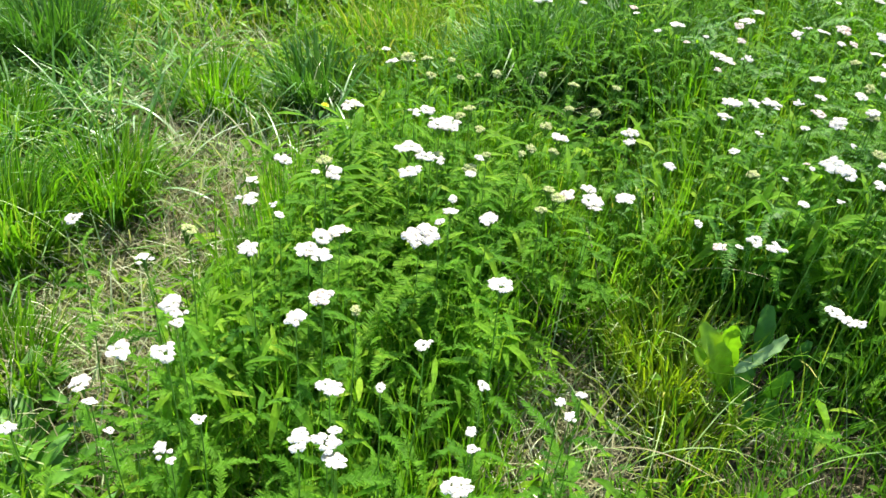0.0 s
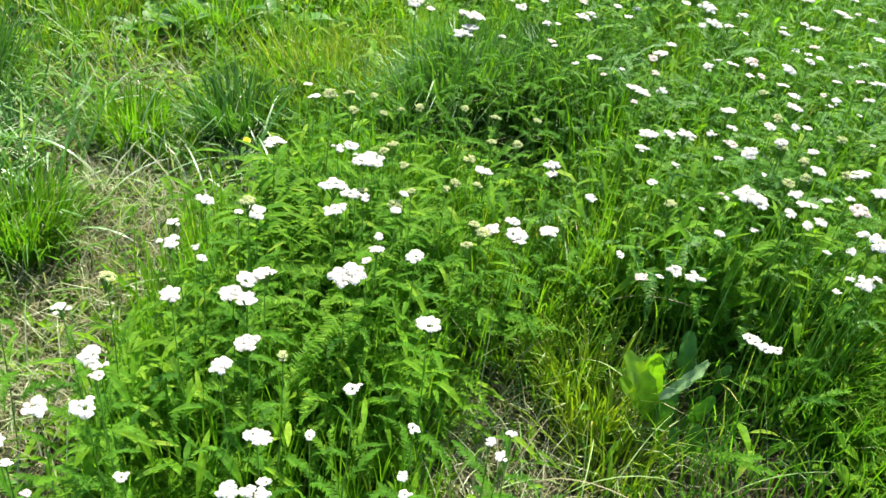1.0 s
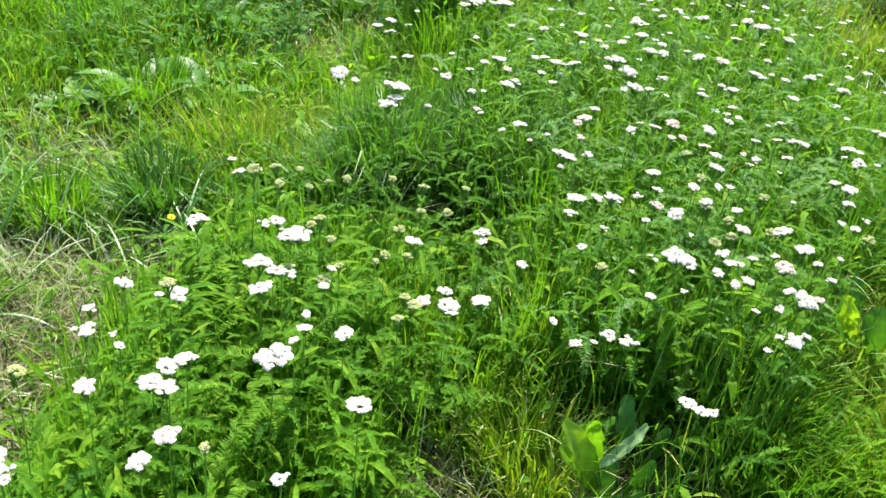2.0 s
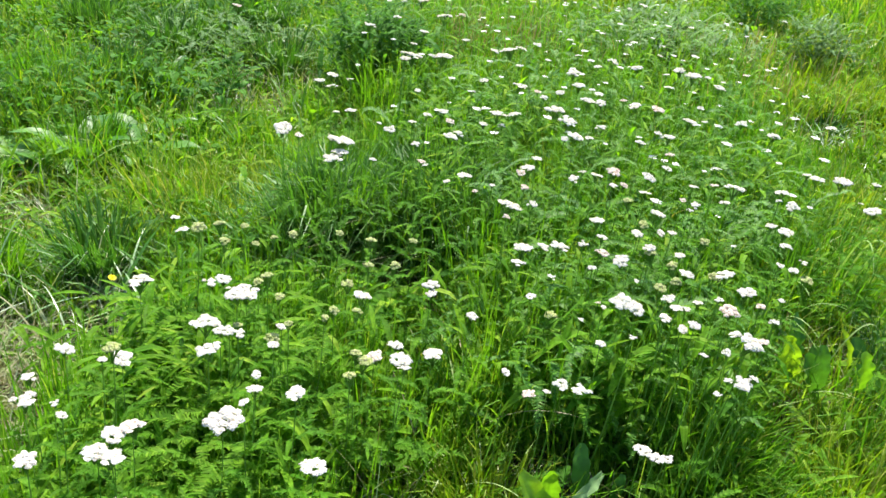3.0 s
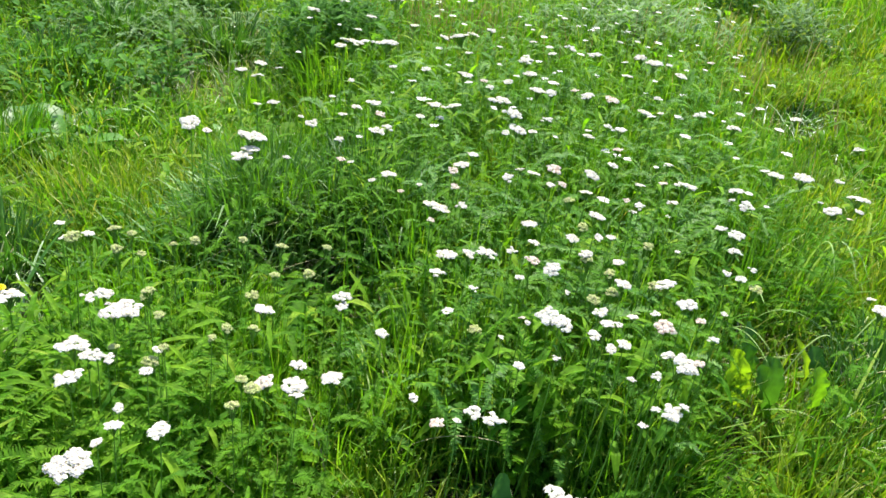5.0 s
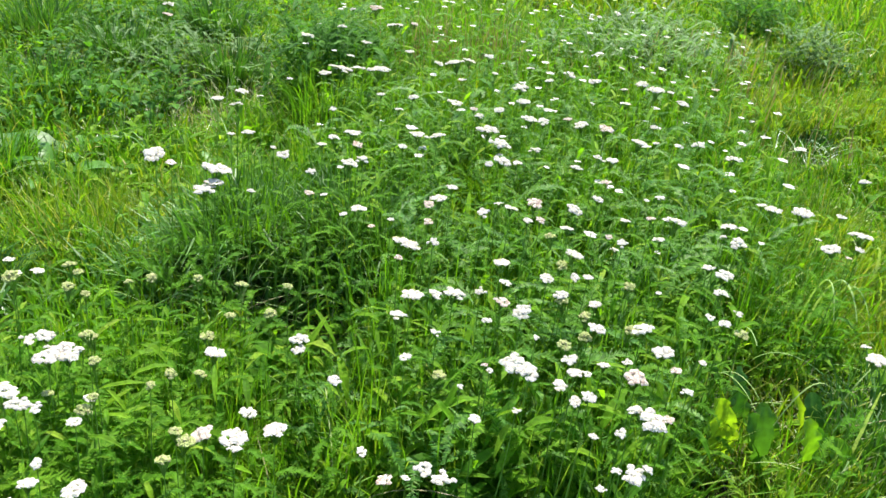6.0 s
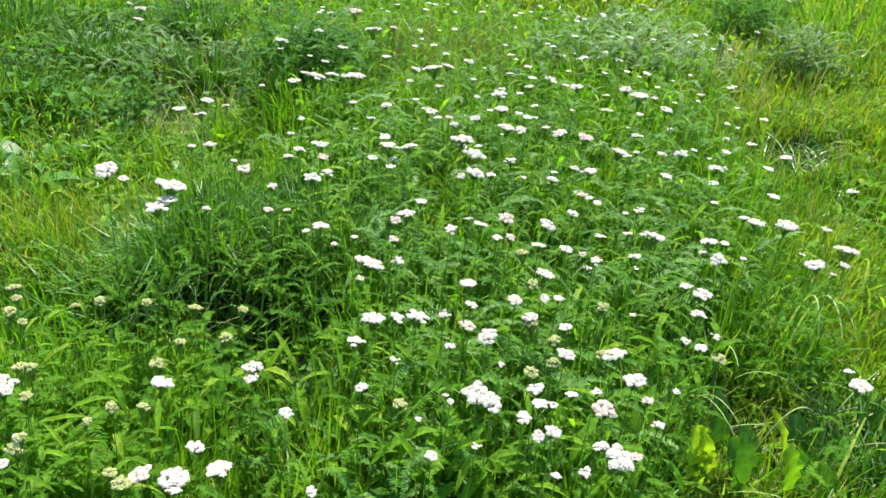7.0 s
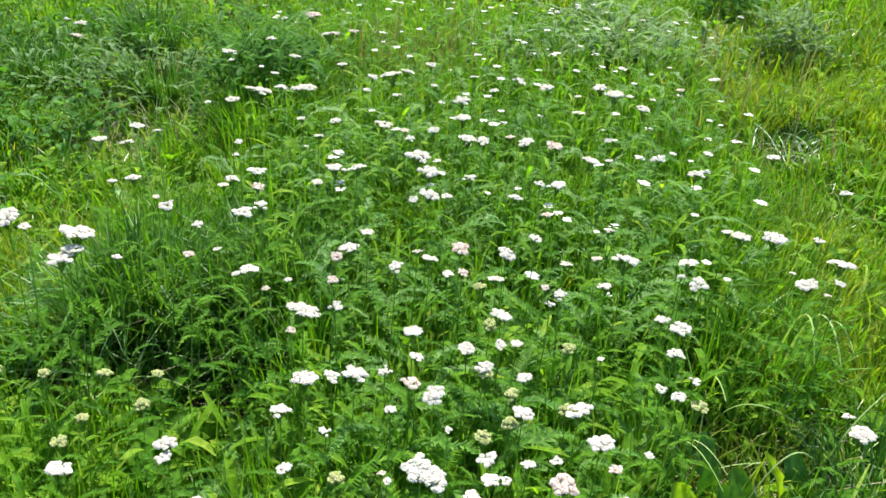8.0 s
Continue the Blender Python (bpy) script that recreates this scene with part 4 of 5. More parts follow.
plant_budding([
    (0.22, 0.99, 0.52, 0.018), (-0.01, 1.25, 0.52, 0.028), (0.67, 1.3, 0.42, 0.026), (0.71, 1.32, 0.43, 0.046), (0.7, 1.34, 0.44, 0.023), (0.26, 1.43, 0.51, 0.033),
    (0.59, 1.42, 0.49, 0.018), (0.58, 1.48, 0.42, 0.028), (0.69, 1.47, 0.45, 0.018), (0.61, 1.52, 0.49, 0.022), (0.53, 1.55, 0.42, 0.02), (0.74, 1.53, 0.42, 0.024),
    (0.79, 1.52, 0.41, 0.024), (0.61, 1.59, 0.5, 0.025), (1.25, 1.4, 0.36, 0.032), (1.46, 1.28, 0.46, 0.032), (0.63, 1.7, 0.42, 0.026), (0.63, 1.72, 0.51, 0.018),
    (0.51, 1.74, 0.56, 0.033), (1.52, 1.29, 0.46, 0.032), (0.9, 1.68, 0.42, 0.024), (0.86, 1.71, 0.36, 0.032),
])
plant_budding([
    (0.63, 1.79, 0.52, 0.019), (1.63, 1.27, 0.46, 0.032), (1.57, 1.35, 0.46, 0.032), (0.86, 1.77, 0.47, 0.022), (1.04, 1.72, 0.44, 0.023), (1.01, 1.75, 0.36, 0.032),
    (1.56, 1.42, 0.46, 0.032), (0.96, 1.79, 0.42, 0.028), (0.62, 1.91, 0.42, 0.034), (0.74, 1.89, 0.42, 0.018), (1.85, 1.17, 0.46, 0.032), (0.79, 1.89, 0.42, 0.026),
    (0.64, 2, 0.42, 0.03), (1.75, 1.42, 0.46, 0.032), (1.66, 1.56, 0.46, 0.032), (1.72, 1.69, 0.46, 0.032),
])


def far_yarrow(n):
    """Small heads on thin stems deeper in the large patch, joined."""
    x, y = scatter(n, (1.3, 4.4, 1.3, 4.8), lambda x, y: inside(x, y, LARGE_PATCH) * (np.hypot(x, y) > 2.5))
    top, size = rng.uniform(0.36, 0.5, n), rng.uniform(0.018, 0.04, n)
    vs, fs, slots, base = [], [], [], 0
    for k in range(n):
        v, a, b = HEAD_ARRAYS[k % len(HEAD_ARRAYS)]
        vs.append(v * size[k] + (x[k], y[k], top[k]))
        fs += [a + base, b + base]
        slots += [0, 1]
        base += len(v)
    v, q, t = blade_arrays(x, y, ground_z(x, y), top - ground_z(x, y) - 0.01, np.full(n, 0.004), np.zeros(n), np.zeros(n), np.zeros(n), np.zeros(n))
    vs.append(v)
    me = mesh_of("distant_yarrow", np.concatenate(vs), fs + [q + base, t + base], [PETAL, CREAM, STEM], slots + [2, 2])
    tagged(new("distant_yarrow", me), "many small white yarrow heads above green leaves", "yarrow", kind="stuff")


far_yarrow(150)


def foliage(name, n, box, weight, long, low, high, shapes, material, label, category, shoot=1):
    """Many leaves at all heights between low and high, joined; with shoot above 1 that many stand round one stem."""
    x, y = scatter(n // shoot, box, weight)
    tops, stems = high(x, y) * rng.uniform(0.8, 1.15, len(x)), (x, y)
    x, y, tops = np.repeat(x, shoot), np.repeat(y, shoot), np.repeat(tops, shoot)
    n = len(x)
    level = (np.arange(n) % shoot + 0.5) / shoot if shoot > 1 else rng.random(n) ** 0.8
    vs, qs, ts, base = [], [], [], 0
    kind = rng.integers(0, len(shapes), n)
    for k, (v, q, t) in enumerate(shapes):
        some = np.flatnonzero(kind == k)
        m = len(some)
        az, size = rng.uniform(0, 6.283, m), long * rng.uniform(0.6, 1.3, m) * (1.25 - 0.65 * level[some] if shoot > 1 else 1.0)
        c, s = np.cos(az)[:, None], np.sin(az)[:, None]
        tip = rng.normal(0, 0.3, m)[:, None]
        vx, vy, vz = (v[None, :, i] * size[:, None] for i in range(3))
        vz = vz + vx * tip
        z0 = ground_z(x[some], y[some]) + low + (tops[some] - low) * level[some]
        vs.append(np.stack([x[some][:, None] + vx * c - vy * s, y[some][:, None] + vx * s + vy * c, z0[:, None] + vz], -1).reshape(-1, 3))
        off = (np.arange(m) * len(v))[:, None, None] + base
        qs.append((q[None] + off).reshape(-1, 4)), ts.append((t[None] + off).reshape(-1, 3))
        base += m * len(v)
    faces, slots = [np.concatenate(qs), np.concatenate(ts)], [0, 0]
    if shoot > 1:
        k, (sx_, sy_) = len(stems[0]), stems
        v, q, t = blade_arrays(sx_, sy_, ground_z(sx_, sy_), tops[::shoot] + 0.01, np.full(k, 0.0045), np.zeros(k), np.zeros(k), np.zeros(k), np.full(k, 0.3))
        vs.append(v)
        faces, slots = faces + [q + base, t + base], [0, 0, 1, 1]
    me = mesh_of(name, np.concatenate(vs), faces, [material, STEM], slots)
    return tagged(new(name, me), label, category, kind="stuff")


def simple_leaf(wide, droop):
    """A small folded leaf of length 1 along +x."""
    v = [(0, 0, 0)]
    for k, (s, w) in enumerate(((0.25, 0.75), (0.6, 1.0), (0.85, 0.55))):
        z = 0.5 * s - droop * s * s
        v += [(s, -w * wide, z + 0.3 * wide * w), (s, 0, z), (s, w * wide, z + 0.3 * wide * w)]
    v.append((1, 0, 0.5 - droop))
    q = [(1, 2, 5, 4), (2, 3, 6, 5), (4, 5, 8, 7), (5, 6, 9, 8)]
    return np.array(v, float), np.array(q), np.array([(0, 2, 1), (0, 3, 2), (7, 8, 10), (8, 9, 10)])


OVAL, LANCE = [simple_leaf(w, d) for w, d in ((0.3, 0.5), (0.24, 0.8), (0.36, 0.3))], [simple_leaf(w, d) for w, d in ((0.08, 0.6), (0.1, 0.9), (0.07, 0.3))]

SMALL_LEAVES = [fern_arrays(28, 60 + k, (0.085, 0.1, 0.09, 0.11)[k], (0.8, 1.1, 0.5, 0.9)[k]) for k in range(4)]
foliage("yarrow_foliage", 3000, (-0.5, 1.2, 0.5, 2.3), lambda x, y: room(x, y) * np.clip((y - 0.82) / 0.4, 0.22, 1) * inside(x, y, SMALL_PATCH, 0.06) * clumps(x, y) * (1 - 0.8 * bare(x, y)), 0.095, 0.01, lambda x, y: (0.2 + 0.16 * drift(x, y, 0.3, 5)) * within(x, y, SMALL_PATCH), SMALL_LEAVES, FERNY, "feathery green yarrow leaves, dense and overlapping", "yarrow leaves", 9)
FINE_LEAVES = [fern_arrays(18, 66 + k, (0.09, 0.11, 0.1)[k], (0.8, 1.1, 0.6)[k]) for k in range(3)]
foliage("yarrow_foliage", 7350, (1.0, 4.8, 0.6, 5.0), lambda x, y: room(x, y) * inside(x, y, LARGE_PATCH) * np.clip(1.5 - 0.25 * np.hypot(x, y), 0.3, 1) * clumps(x, y, 0.16), 0.08, 0.02, lambda x, y: (0.24 + 0.16 * drift(x, y, 0.4, 5)) * within(x, y, LARGE_PATCH, low=0.75), FINE_LEAVES, FERNY_GREY_SHEEN, "feathery green yarrow leaves between grass blades", "yarrow leaves", 7)
ARCHED = [fern_arrays(36, 80 + k, (0.08, 0.095)[k % 2], (1.3, 1.6, 1.1)[k]) for k in range(3)]
foliage("yarrow_foliage", 850, (-0.5, 1.2, 0.5, 2.3), lambda x, y: room(x, y) * np.clip((y - 0.82) / 0.4, 0.22, 1) * inside(x, y, SMALL_PATCH, 0.06) * clumps(x, y) * (1 - 0.8 * bare(x, y)), 0.15, 0.04, lambda x, y: (0.22 + 0.12 * drift(x, y, 0.3, 5)) * within(x, y, SMALL_PATCH), ARCHED, FERNY, "long arching feathery yarrow leaves", "yarrow leaves")
foliage("yarrow_foliage", 1300, (1.0, 4.8, 0.6, 5.0), lambda x, y: room(x, y) * inside(x, y, LARGE_PATCH) * np.clip(1.5 - 0.25 * np.hypot(x, y), 0.3, 1) * clumps(x, y, 0.16), 0.15, 0.03, lambda x, y: (0.32 + 0.1 * drift(x, y, 0.3, 5)) * within(x, y, LARGE_PATCH, low=0.75), ARCHED, FERNY_GREY_SHEEN, "long arching feathery yarrow leaves", "yarrow leaves")
for cx, cy, r, n, tall, kind in ((2.04, 3.86, 0.24, 720, 0.5, "dark"), (2.25, 4.15, 0.25, 300, 0.42, "dark"), (1.36, 1.29, 0.12, 110, 0.36, "green"), (6.1, 5.0, 0.35, 300, 0.4, "green"), (5.5, 4.45, 0.25, 380, 0.4, "dark"), (4.1, 3.7, 0.4, 420, 0.34, "blue"), (3.4, 3.9, 0.3, 260, 0.34, "blue"), (4.35, 4.35, 0.34, 420, 0.32, "blue"), (3.8, 3.62, 0.22, 300, 0.36, "blue"), (2.5, 2.9, 0.22, 200, 0.34, "dark")):
    foliage("tall_herb", n, (cx - 0.7, cx + 0.7, cy - 0.7, cy + 0.7), lambda x, y: spot(x, y, cx, cy, r, r), 0.12, 0.03, lambda x, y: tall * (0.75 + 0.3 * drift(x, y, 0.12)), SMALL_LEAVES + LANCE, {"dark": HERB_DARK, "blue": BLUISH, "green": FERNY}[kind], "tall feathery green herb standing above the grass", "herb")
foliage("small_weeds", 1900, (-0.5, 1.2, 0.5, 2.3), lambda x, y: room(x, y) * np.clip((y - 0.82) / 0.4, 0.22, 1) * inside(x, y, SMALL_PATCH, 0.06) * clumps(x, y) * (1 - 0.9 * bare(x, y)), 0.075, 0.05, lambda x, y: 0.24 + 0.14 * drift(x, y, 0.25, 8), LANCE, HERB, "narrow green leaves among the yarrow", "weeds")
foliage("small_weeds", 3800, (1.0, 4.4, 0.9, 4.8), lambda x, y: room(x, y) * inside(x, y, LARGE_PATCH) * np.clip(1.5 - 0.25 * np.hypot(x, y), 0.3, 1) * clumps(x, y, 0.16), 0.09, 0.08, lambda x, y: 0.28 + 0.14 * drift(x, y, 0.25, 8), LANCE, HERB, "narrow green leaves among the yarrow", "weeds")
for cx, cy, r, n in ((0.75, 4.5, 0.45, 640), (1.15, 4.05, 0.28, 420), (1.5, 5.2, 0.45, 640), (0.55, 3.85, 0.3, 320), (2.1, 5.4, 0.5, 420), (3.0, 5.2, 0.5, 420), (0.2, 5.0, 0.5, 320)):
    foliage("leafy_herb", n, (cx - 0.9, cx + 0.9, cy - 0.9, cy + 0.9), lambda x, y: spot(x, y, cx, cy, r, r) * drift(x, y, 0.18, 50), 0.05, 0.03, lambda x, y: 0.14 + 0.16 * drift(x, y, 0.2), OVAL + LANCE + SMALL_LEAVES[:2], HERB_DARK, "dark green leafy herb in the grass", "herb")
foliage("small_weeds", 300, (0.5, 1.5, 1.6, 2.6), lambda x, y: spot(x, y, 0.96, 1.9, 0.26, 0.14) * clumps(x, y), 0.07, 0.02, lambda x, y: 0.08 + 0.14 * drift(x, y, 0.15), LANCE + OVAL, HERB, "fresh green weed leaves beside the yarrow", "weeds")
# Dark leaves whose colour also stands in for the gap's shade.
foliage("leafy_herb", 160, (0.5, 1.8, 1.9, 2.8), lambda x, y: spot(x, y, 1.12, 2.2, 0.45, 0.22, -20), 0.06, 0.01, lambda x, y: 0.06 + 0.12 * drift(x, y, 0.15), LANCE + OVAL, HERB_DARK, "dark green leafy herb in the grass", "herb")
foliage("bluish_herb", 300, (0.8, 2.6, 3.9, 5.8), lambda x, y: spot(x, y, 1.6, 4.6, 0.5, 0.45) * drift(x, y, 0.2, 40), 0.11, 0.03, lambda x, y: 0.12 + 0.16 * drift(x, y, 0.25), SMALL_LEAVES, BLUISH, "bluish green feathery herb growing as a low bush", "herb")
foliage("bluish_herb", 260, (4.4, 6.0, 2.8, 4.4), lambda x, y: spot(x, y, 5.12, 3.6, 0.2, 0.2), 0.13, 0.03, lambda x, y: 0.28 + 0.14 * drift(x, y, 0.25), SMALL_LEAVES, BLUISH, "bluish green feathery herb growing as a low bush", "herb")


sward("soil_litter", 2600, (0.7, 1.6, 0.6, 1.35), lambda x, y: spot(x, y, 1.14, 0.95, 0.3, 0.3), 0.0022, lambda x, y: 0.05 + 0.04 * drift(x, y, 0.1), LITTER, "dark dead stalks and litter on the soil", 0.9, "litter")
sward("soil_litter", 1500, (1.7, 2.8, 0.9, 1.7), lambda x, y: np.clip(spot(x, y, 2.06, 1.2, 0.2, 0.14) + spot(x, y, 2.3, 1.28, 0.2, 0.16), 0, 1), 0.0026, lambda x, y: 0.06 + 0.05 * drift(x, y, 0.1), LITTER, "dark dead stalks and litter on the soil", 0.9, "litter")
sward("soil_litter", 1400, (-0.6, 0.2, 0.8, 1.6), lambda x, y: spot(x, y, -0.22, 1.18, 0.15, 0.26), 0.0022, lambda x, y: 0.05 + 0.04 * drift(x, y, 0.1), LITTER, "dark dead stalks and litter on the soil", 0.9, "litter")
sward("yellow_grass", 420, (1.9, 3.0, 1.0, 1.8), lambda x, y: np.clip(spot(x, y, 2.36, 1.38, 0.22, 0.12, 30) + 0.5 * spot(x, y, 2.1, 1.22, 0.16, 0.12), 0, 1), 0.0042, lambda x, y: 0.16 + 0.06 * drift(x, y, 0.1), YELLOWISH, "thin yellow-green grass blades standing on dark soil")
sward("grass", 420, (0.7, 1.6, 0.6, 1.35), lambda x, y: spot(x, y, 1.16, 0.92, 0.3, 0.3), 0.004, lambda x, y: 0.12 + 0.1 * drift(x, y, 0.1), GREEN, "sparse thin grass on shaded soil")
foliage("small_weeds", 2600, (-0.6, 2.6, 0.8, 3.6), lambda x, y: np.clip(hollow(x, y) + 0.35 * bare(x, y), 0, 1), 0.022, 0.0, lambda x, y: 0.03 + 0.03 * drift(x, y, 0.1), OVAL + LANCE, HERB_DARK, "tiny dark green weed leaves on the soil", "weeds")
herbs = lambda x, y: room(x, y) * (1 - 0.5 * pool(x, y)) * (1 - 0.97 * bare(x, y)) * np.clip(1.7 * drift(x, y, 0.22, 33) - 0.35, 0.04, 1)
foliage("small_weeds", 6000, NEAR, lambda x, y: near_part(x, y) * herbs(x, y), 0.04, 0.02, lambda x, y: 0.55 * height(x, y) + 0.03, OVAL, HERB, "small green oval weed leaves between the grass", "weeds")
foliage("small_weeds", 6000, NEAR, lambda x, y: near_part(x, y) * herbs(y, x), 0.08, 0.02, lambda x, y: 0.7 * height(x, y) + 0.03, LANCE, HERB, "narrow green weed leaves between the grass", "weeds")
foliage("small_weeds", 6500, MIDDLE, lambda x, y: mid_part(x, y) * herbs(x, y), 0.055, 0.02, lambda x, y: 0.6 * height(x, y) + 0.03, OVAL, HERB, "small green oval weed leaves between the grass", "weeds")
foliage("small_weeds", 7000, MIDDLE, lambda x, y: mid_part(x, y) * herbs(y, x), 0.1, 0.02, lambda x, y: 0.8 * height(x, y) + 0.03, LANCE, HERB, "narrow green weed leaves between the grass", "weeds")
foliage("small_weeds", 9000, FAR, lambda x, y: far_part(x, y) * herbs(x, y), 0.06, 0.02, lambda x, y: 0.8 * height(x, y) + 0.04, OVAL + LANCE, HERB, "green weed leaves between the grass", "weeds")

# ---- broad-leaved plants ----


def broad_leaf(seed, wide, wave, bend):
    """A leaf of length 1 along +x with a midrib fold, wavy margin and a stalk."""
    r = np.random.default_rng(seed)
    v, f = [], []
    n = 9
    ang, px, pz = 0.95, 0.0, 0.0
    for k in range(n + 1):
        s = k / n
        w = 0.018 if s < 0.18 else wide * max(0.0, math.sin(math.pi * min(1.0, (s - 0.12) / 0.88) ** 0.8)) ** 0.68 + 0.004
        ph = r.uniform(0, 6.3)
        for j, u in enumerate((-1, -0.55, 0, 0.55, 1)):
            edge = wave * math.sin(2.1 * k + ph) * abs(u) ** 2 * (w / wide)
            v.append((px, u * w * (1 + 0.08 * r.normal()), pz + 0.22 * abs(u) * w + edge))
        if k:
            f += [((k - 1) * 5 + j, (k - 1) * 5 + j + 1, k * 5 + j + 1, k * 5 + j) for j in range(4)]
        px, pz = px + math.cos(ang) / n, pz + math.sin(ang) / n
        ang -= bend / n
    return np.array(v), np.array(f)


def broad_plant(name, x, y, leaves, material, label, category, group=""):
    """A rosette: rows of (turn, length, rise, shape)."""
    plant = thing(name, x, y, label, category, group)
    for turn, long, rise, (wide, wave, bend) in leaves:
        v, f = broad_leaf(die.randrange(9999), wide, wave, bend)
        part("leaf", mesh_of("leaf", v, [f], [material], smooth=True), plant, pose(0, 0, 0, 0, -rise, turn) @ Matrix.Scale(long, 4))
    return plant


LONG, STRAP = (0.17, 0.02, 1.3), (0.1, 0.012, 1.5)
# Stronger copy: sun shining through a leaf, put into the yellow.
SUN_YELLOW_LEAF = leafy("sun_painted_yellow_leaf", [(0.0, (0.19, 0.33, 0.014)), (1.0, (0.27, 0.39, 0.018))], (0.23, 0.36, 0.016), 0.5, 0.5, 0.2, per_object=True, fine=45.0)
UNDERSIDE = leafy("leaf_underside", [(0.0, (0.19, 0.32, 0.12)), (1.0, (0.25, 0.38, 0.17))], (0.2, 0.34, 0.12), 0.45, 0.5, 0.25, per_object=True, fine=45.0)


def dock_leaf(seed, root, start, end, wide, sag):
    """A stalked leaf: a thin stalk from the root to start, then a wavy, folded blade that arches to end; all relative to the root."""
    r = np.random.default_rng(seed)
    start, end = np.array(start) - root, np.array(end) - root
    along = end - start
    face = np.array((r.normal(0, 0.25) - 0.3, r.normal(0, 0.25) - 0.75, 0.75))
    side = np.cross(along, face)
    side /= np.linalg.norm(side)
    up = np.cross(side, along)
    up /= np.linalg.norm(up)
    v, f, n = [], [], 12
    ph = r.uniform(0, 6.3, 2)
    for k in range(-3, n + 1):
        s = max(0.0, k / n)
        c = start * (1 + k / 3.0) if k < 0 else start + along * s + up * sag * math.sin(math.pi * s) * np.linalg.norm(along)
        w = 0.0035 if k <= 0 else wide / 2 * math.sqrt(max(0.0, 1 - abs(1.86 * s - 0.92) ** 2.6)) * (0.82 + 0.18 * math.sin(2.2 * s)) + 0.0012
        for j, u in enumerate((-1, -0.8, -0.4, 0, 0.4, 0.8, 1)):
            edge = 0.0 if k <= 0 else (0.11 * wide * math.sin(1.9 * k + ph[0 if u < 0 else 1]) + 0.03 * wide * r.normal()) * abs(u) ** 2
            v.append(c + side * u * w * (1 + (0.0 if k <= 0 else 0.09 * math.sin(2.6 * k + ph[1]))) + up * (0.3 * abs(u) * w + edge))
        if k > -3:
            b = len(v) - 14
            f += [(b + j, b + j + 1, b + j + 8, b + j + 7) for j in range(6)]
    return np.array(v), np.array(f)


def dock(root, leaves, label):
    """A dock: rows of (start of the blade, its tip, width, arch, material)."""
    x, y = root
    plant = thing("dock", x, y, label, "dock plant", "dock plants")
    base = np.array((x, y, float(ground_z(x, y))))
    for start, end, wide, sag, material in leaves:
        v, f = dock_leaf(die.randrange(9999), base, start, end, wide, sag)
        part("leaf", mesh_of("leaf", v, [f], [material], smooth=True), plant, None, "leaf with sunlight painted in yellow" if material is SUN_YELLOW_LEAF else "leaf with sunlight painted in yellow-green" if material is SUNLIT_LEAF else "pale greyish leaf underside" if material is UNDERSIDE else "")
    return plant


# Lit and shaded dock leaves are told apart by painted colour.
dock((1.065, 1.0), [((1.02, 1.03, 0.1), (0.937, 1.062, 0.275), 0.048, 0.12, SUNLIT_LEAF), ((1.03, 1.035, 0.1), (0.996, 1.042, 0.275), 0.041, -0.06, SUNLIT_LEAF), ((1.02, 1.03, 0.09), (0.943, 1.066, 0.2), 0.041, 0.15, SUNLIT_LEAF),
                    ((1.015, 1.026, 0.15), (1.172, 1.063, 0.185), 0.024, 0.08, UNDERSIDE), ((1.13, 1.076, 0.09), (1.165, 1.135, 0.215), 0.037, 0.1, BROAD_SHADED), ((1.04, 1.02, 0.05), (1.058, 1.044, 0.18), 0.041, 0.1, BROAD_SHADED),
                    ((1.08, 0.95, 0.03), (1.088, 0.962, 0.12), 0.036, 0.12, BROAD_SHADED), ((1.1, 0.995, 0.09), (1.12, 0.97, 0.185), 0.026, 0.1, BROAD_SHADED), ((1.02, 0.95, 0.03), (1.036, 0.97, 0.12), 0.02, 0.1, BROAD_SHADED), ((1.21, 1.05, 0.09), (1.226, 1.052, 0.17), 0.024, 0.1, BROAD_SHADED)],
     "dock with broad green wavy leaves beside dry grass")
dock((1.92, 1.2), [((1.84, 1.155, 0.16), (1.8, 1.14, 0.335), 0.062, 0.1, SUN_YELLOW_LEAF), ((1.86, 1.15, 0.14), (1.85, 1.135, 0.26), 0.045, 0.1, SUN_YELLOW_LEAF), ((2.05, 1.185, 0.05), (2.006, 1.198, 0.185), 0.06, 0.12, BROAD_SHADED),
                      ((2.05, 1.25, 0.08), (2.04, 1.28, 0.2), 0.055, 0.1, BROAD_SHADED), ((1.95, 1.27, 0.05), (1.96, 1.34, 0.17), 0.05, 0.12, BROAD_SHADED),
                      ((1.98, 1.225, 0.14), (1.995, 1.26, 0.285), 0.05, 0.1, BROAD_SHADED), ((1.955, 1.115, 0.12), (1.95, 1.125, 0.275), 0.04, 0.1, BROAD_SHADED), ((1.94, 1.0, 0.22), (1.925, 1.01, 0.335), 0.05, 0.1, SUNLIT_LEAF)],
     "dock with broad leaves painted dark as shaded and yellow as sunlit by the yarrow")
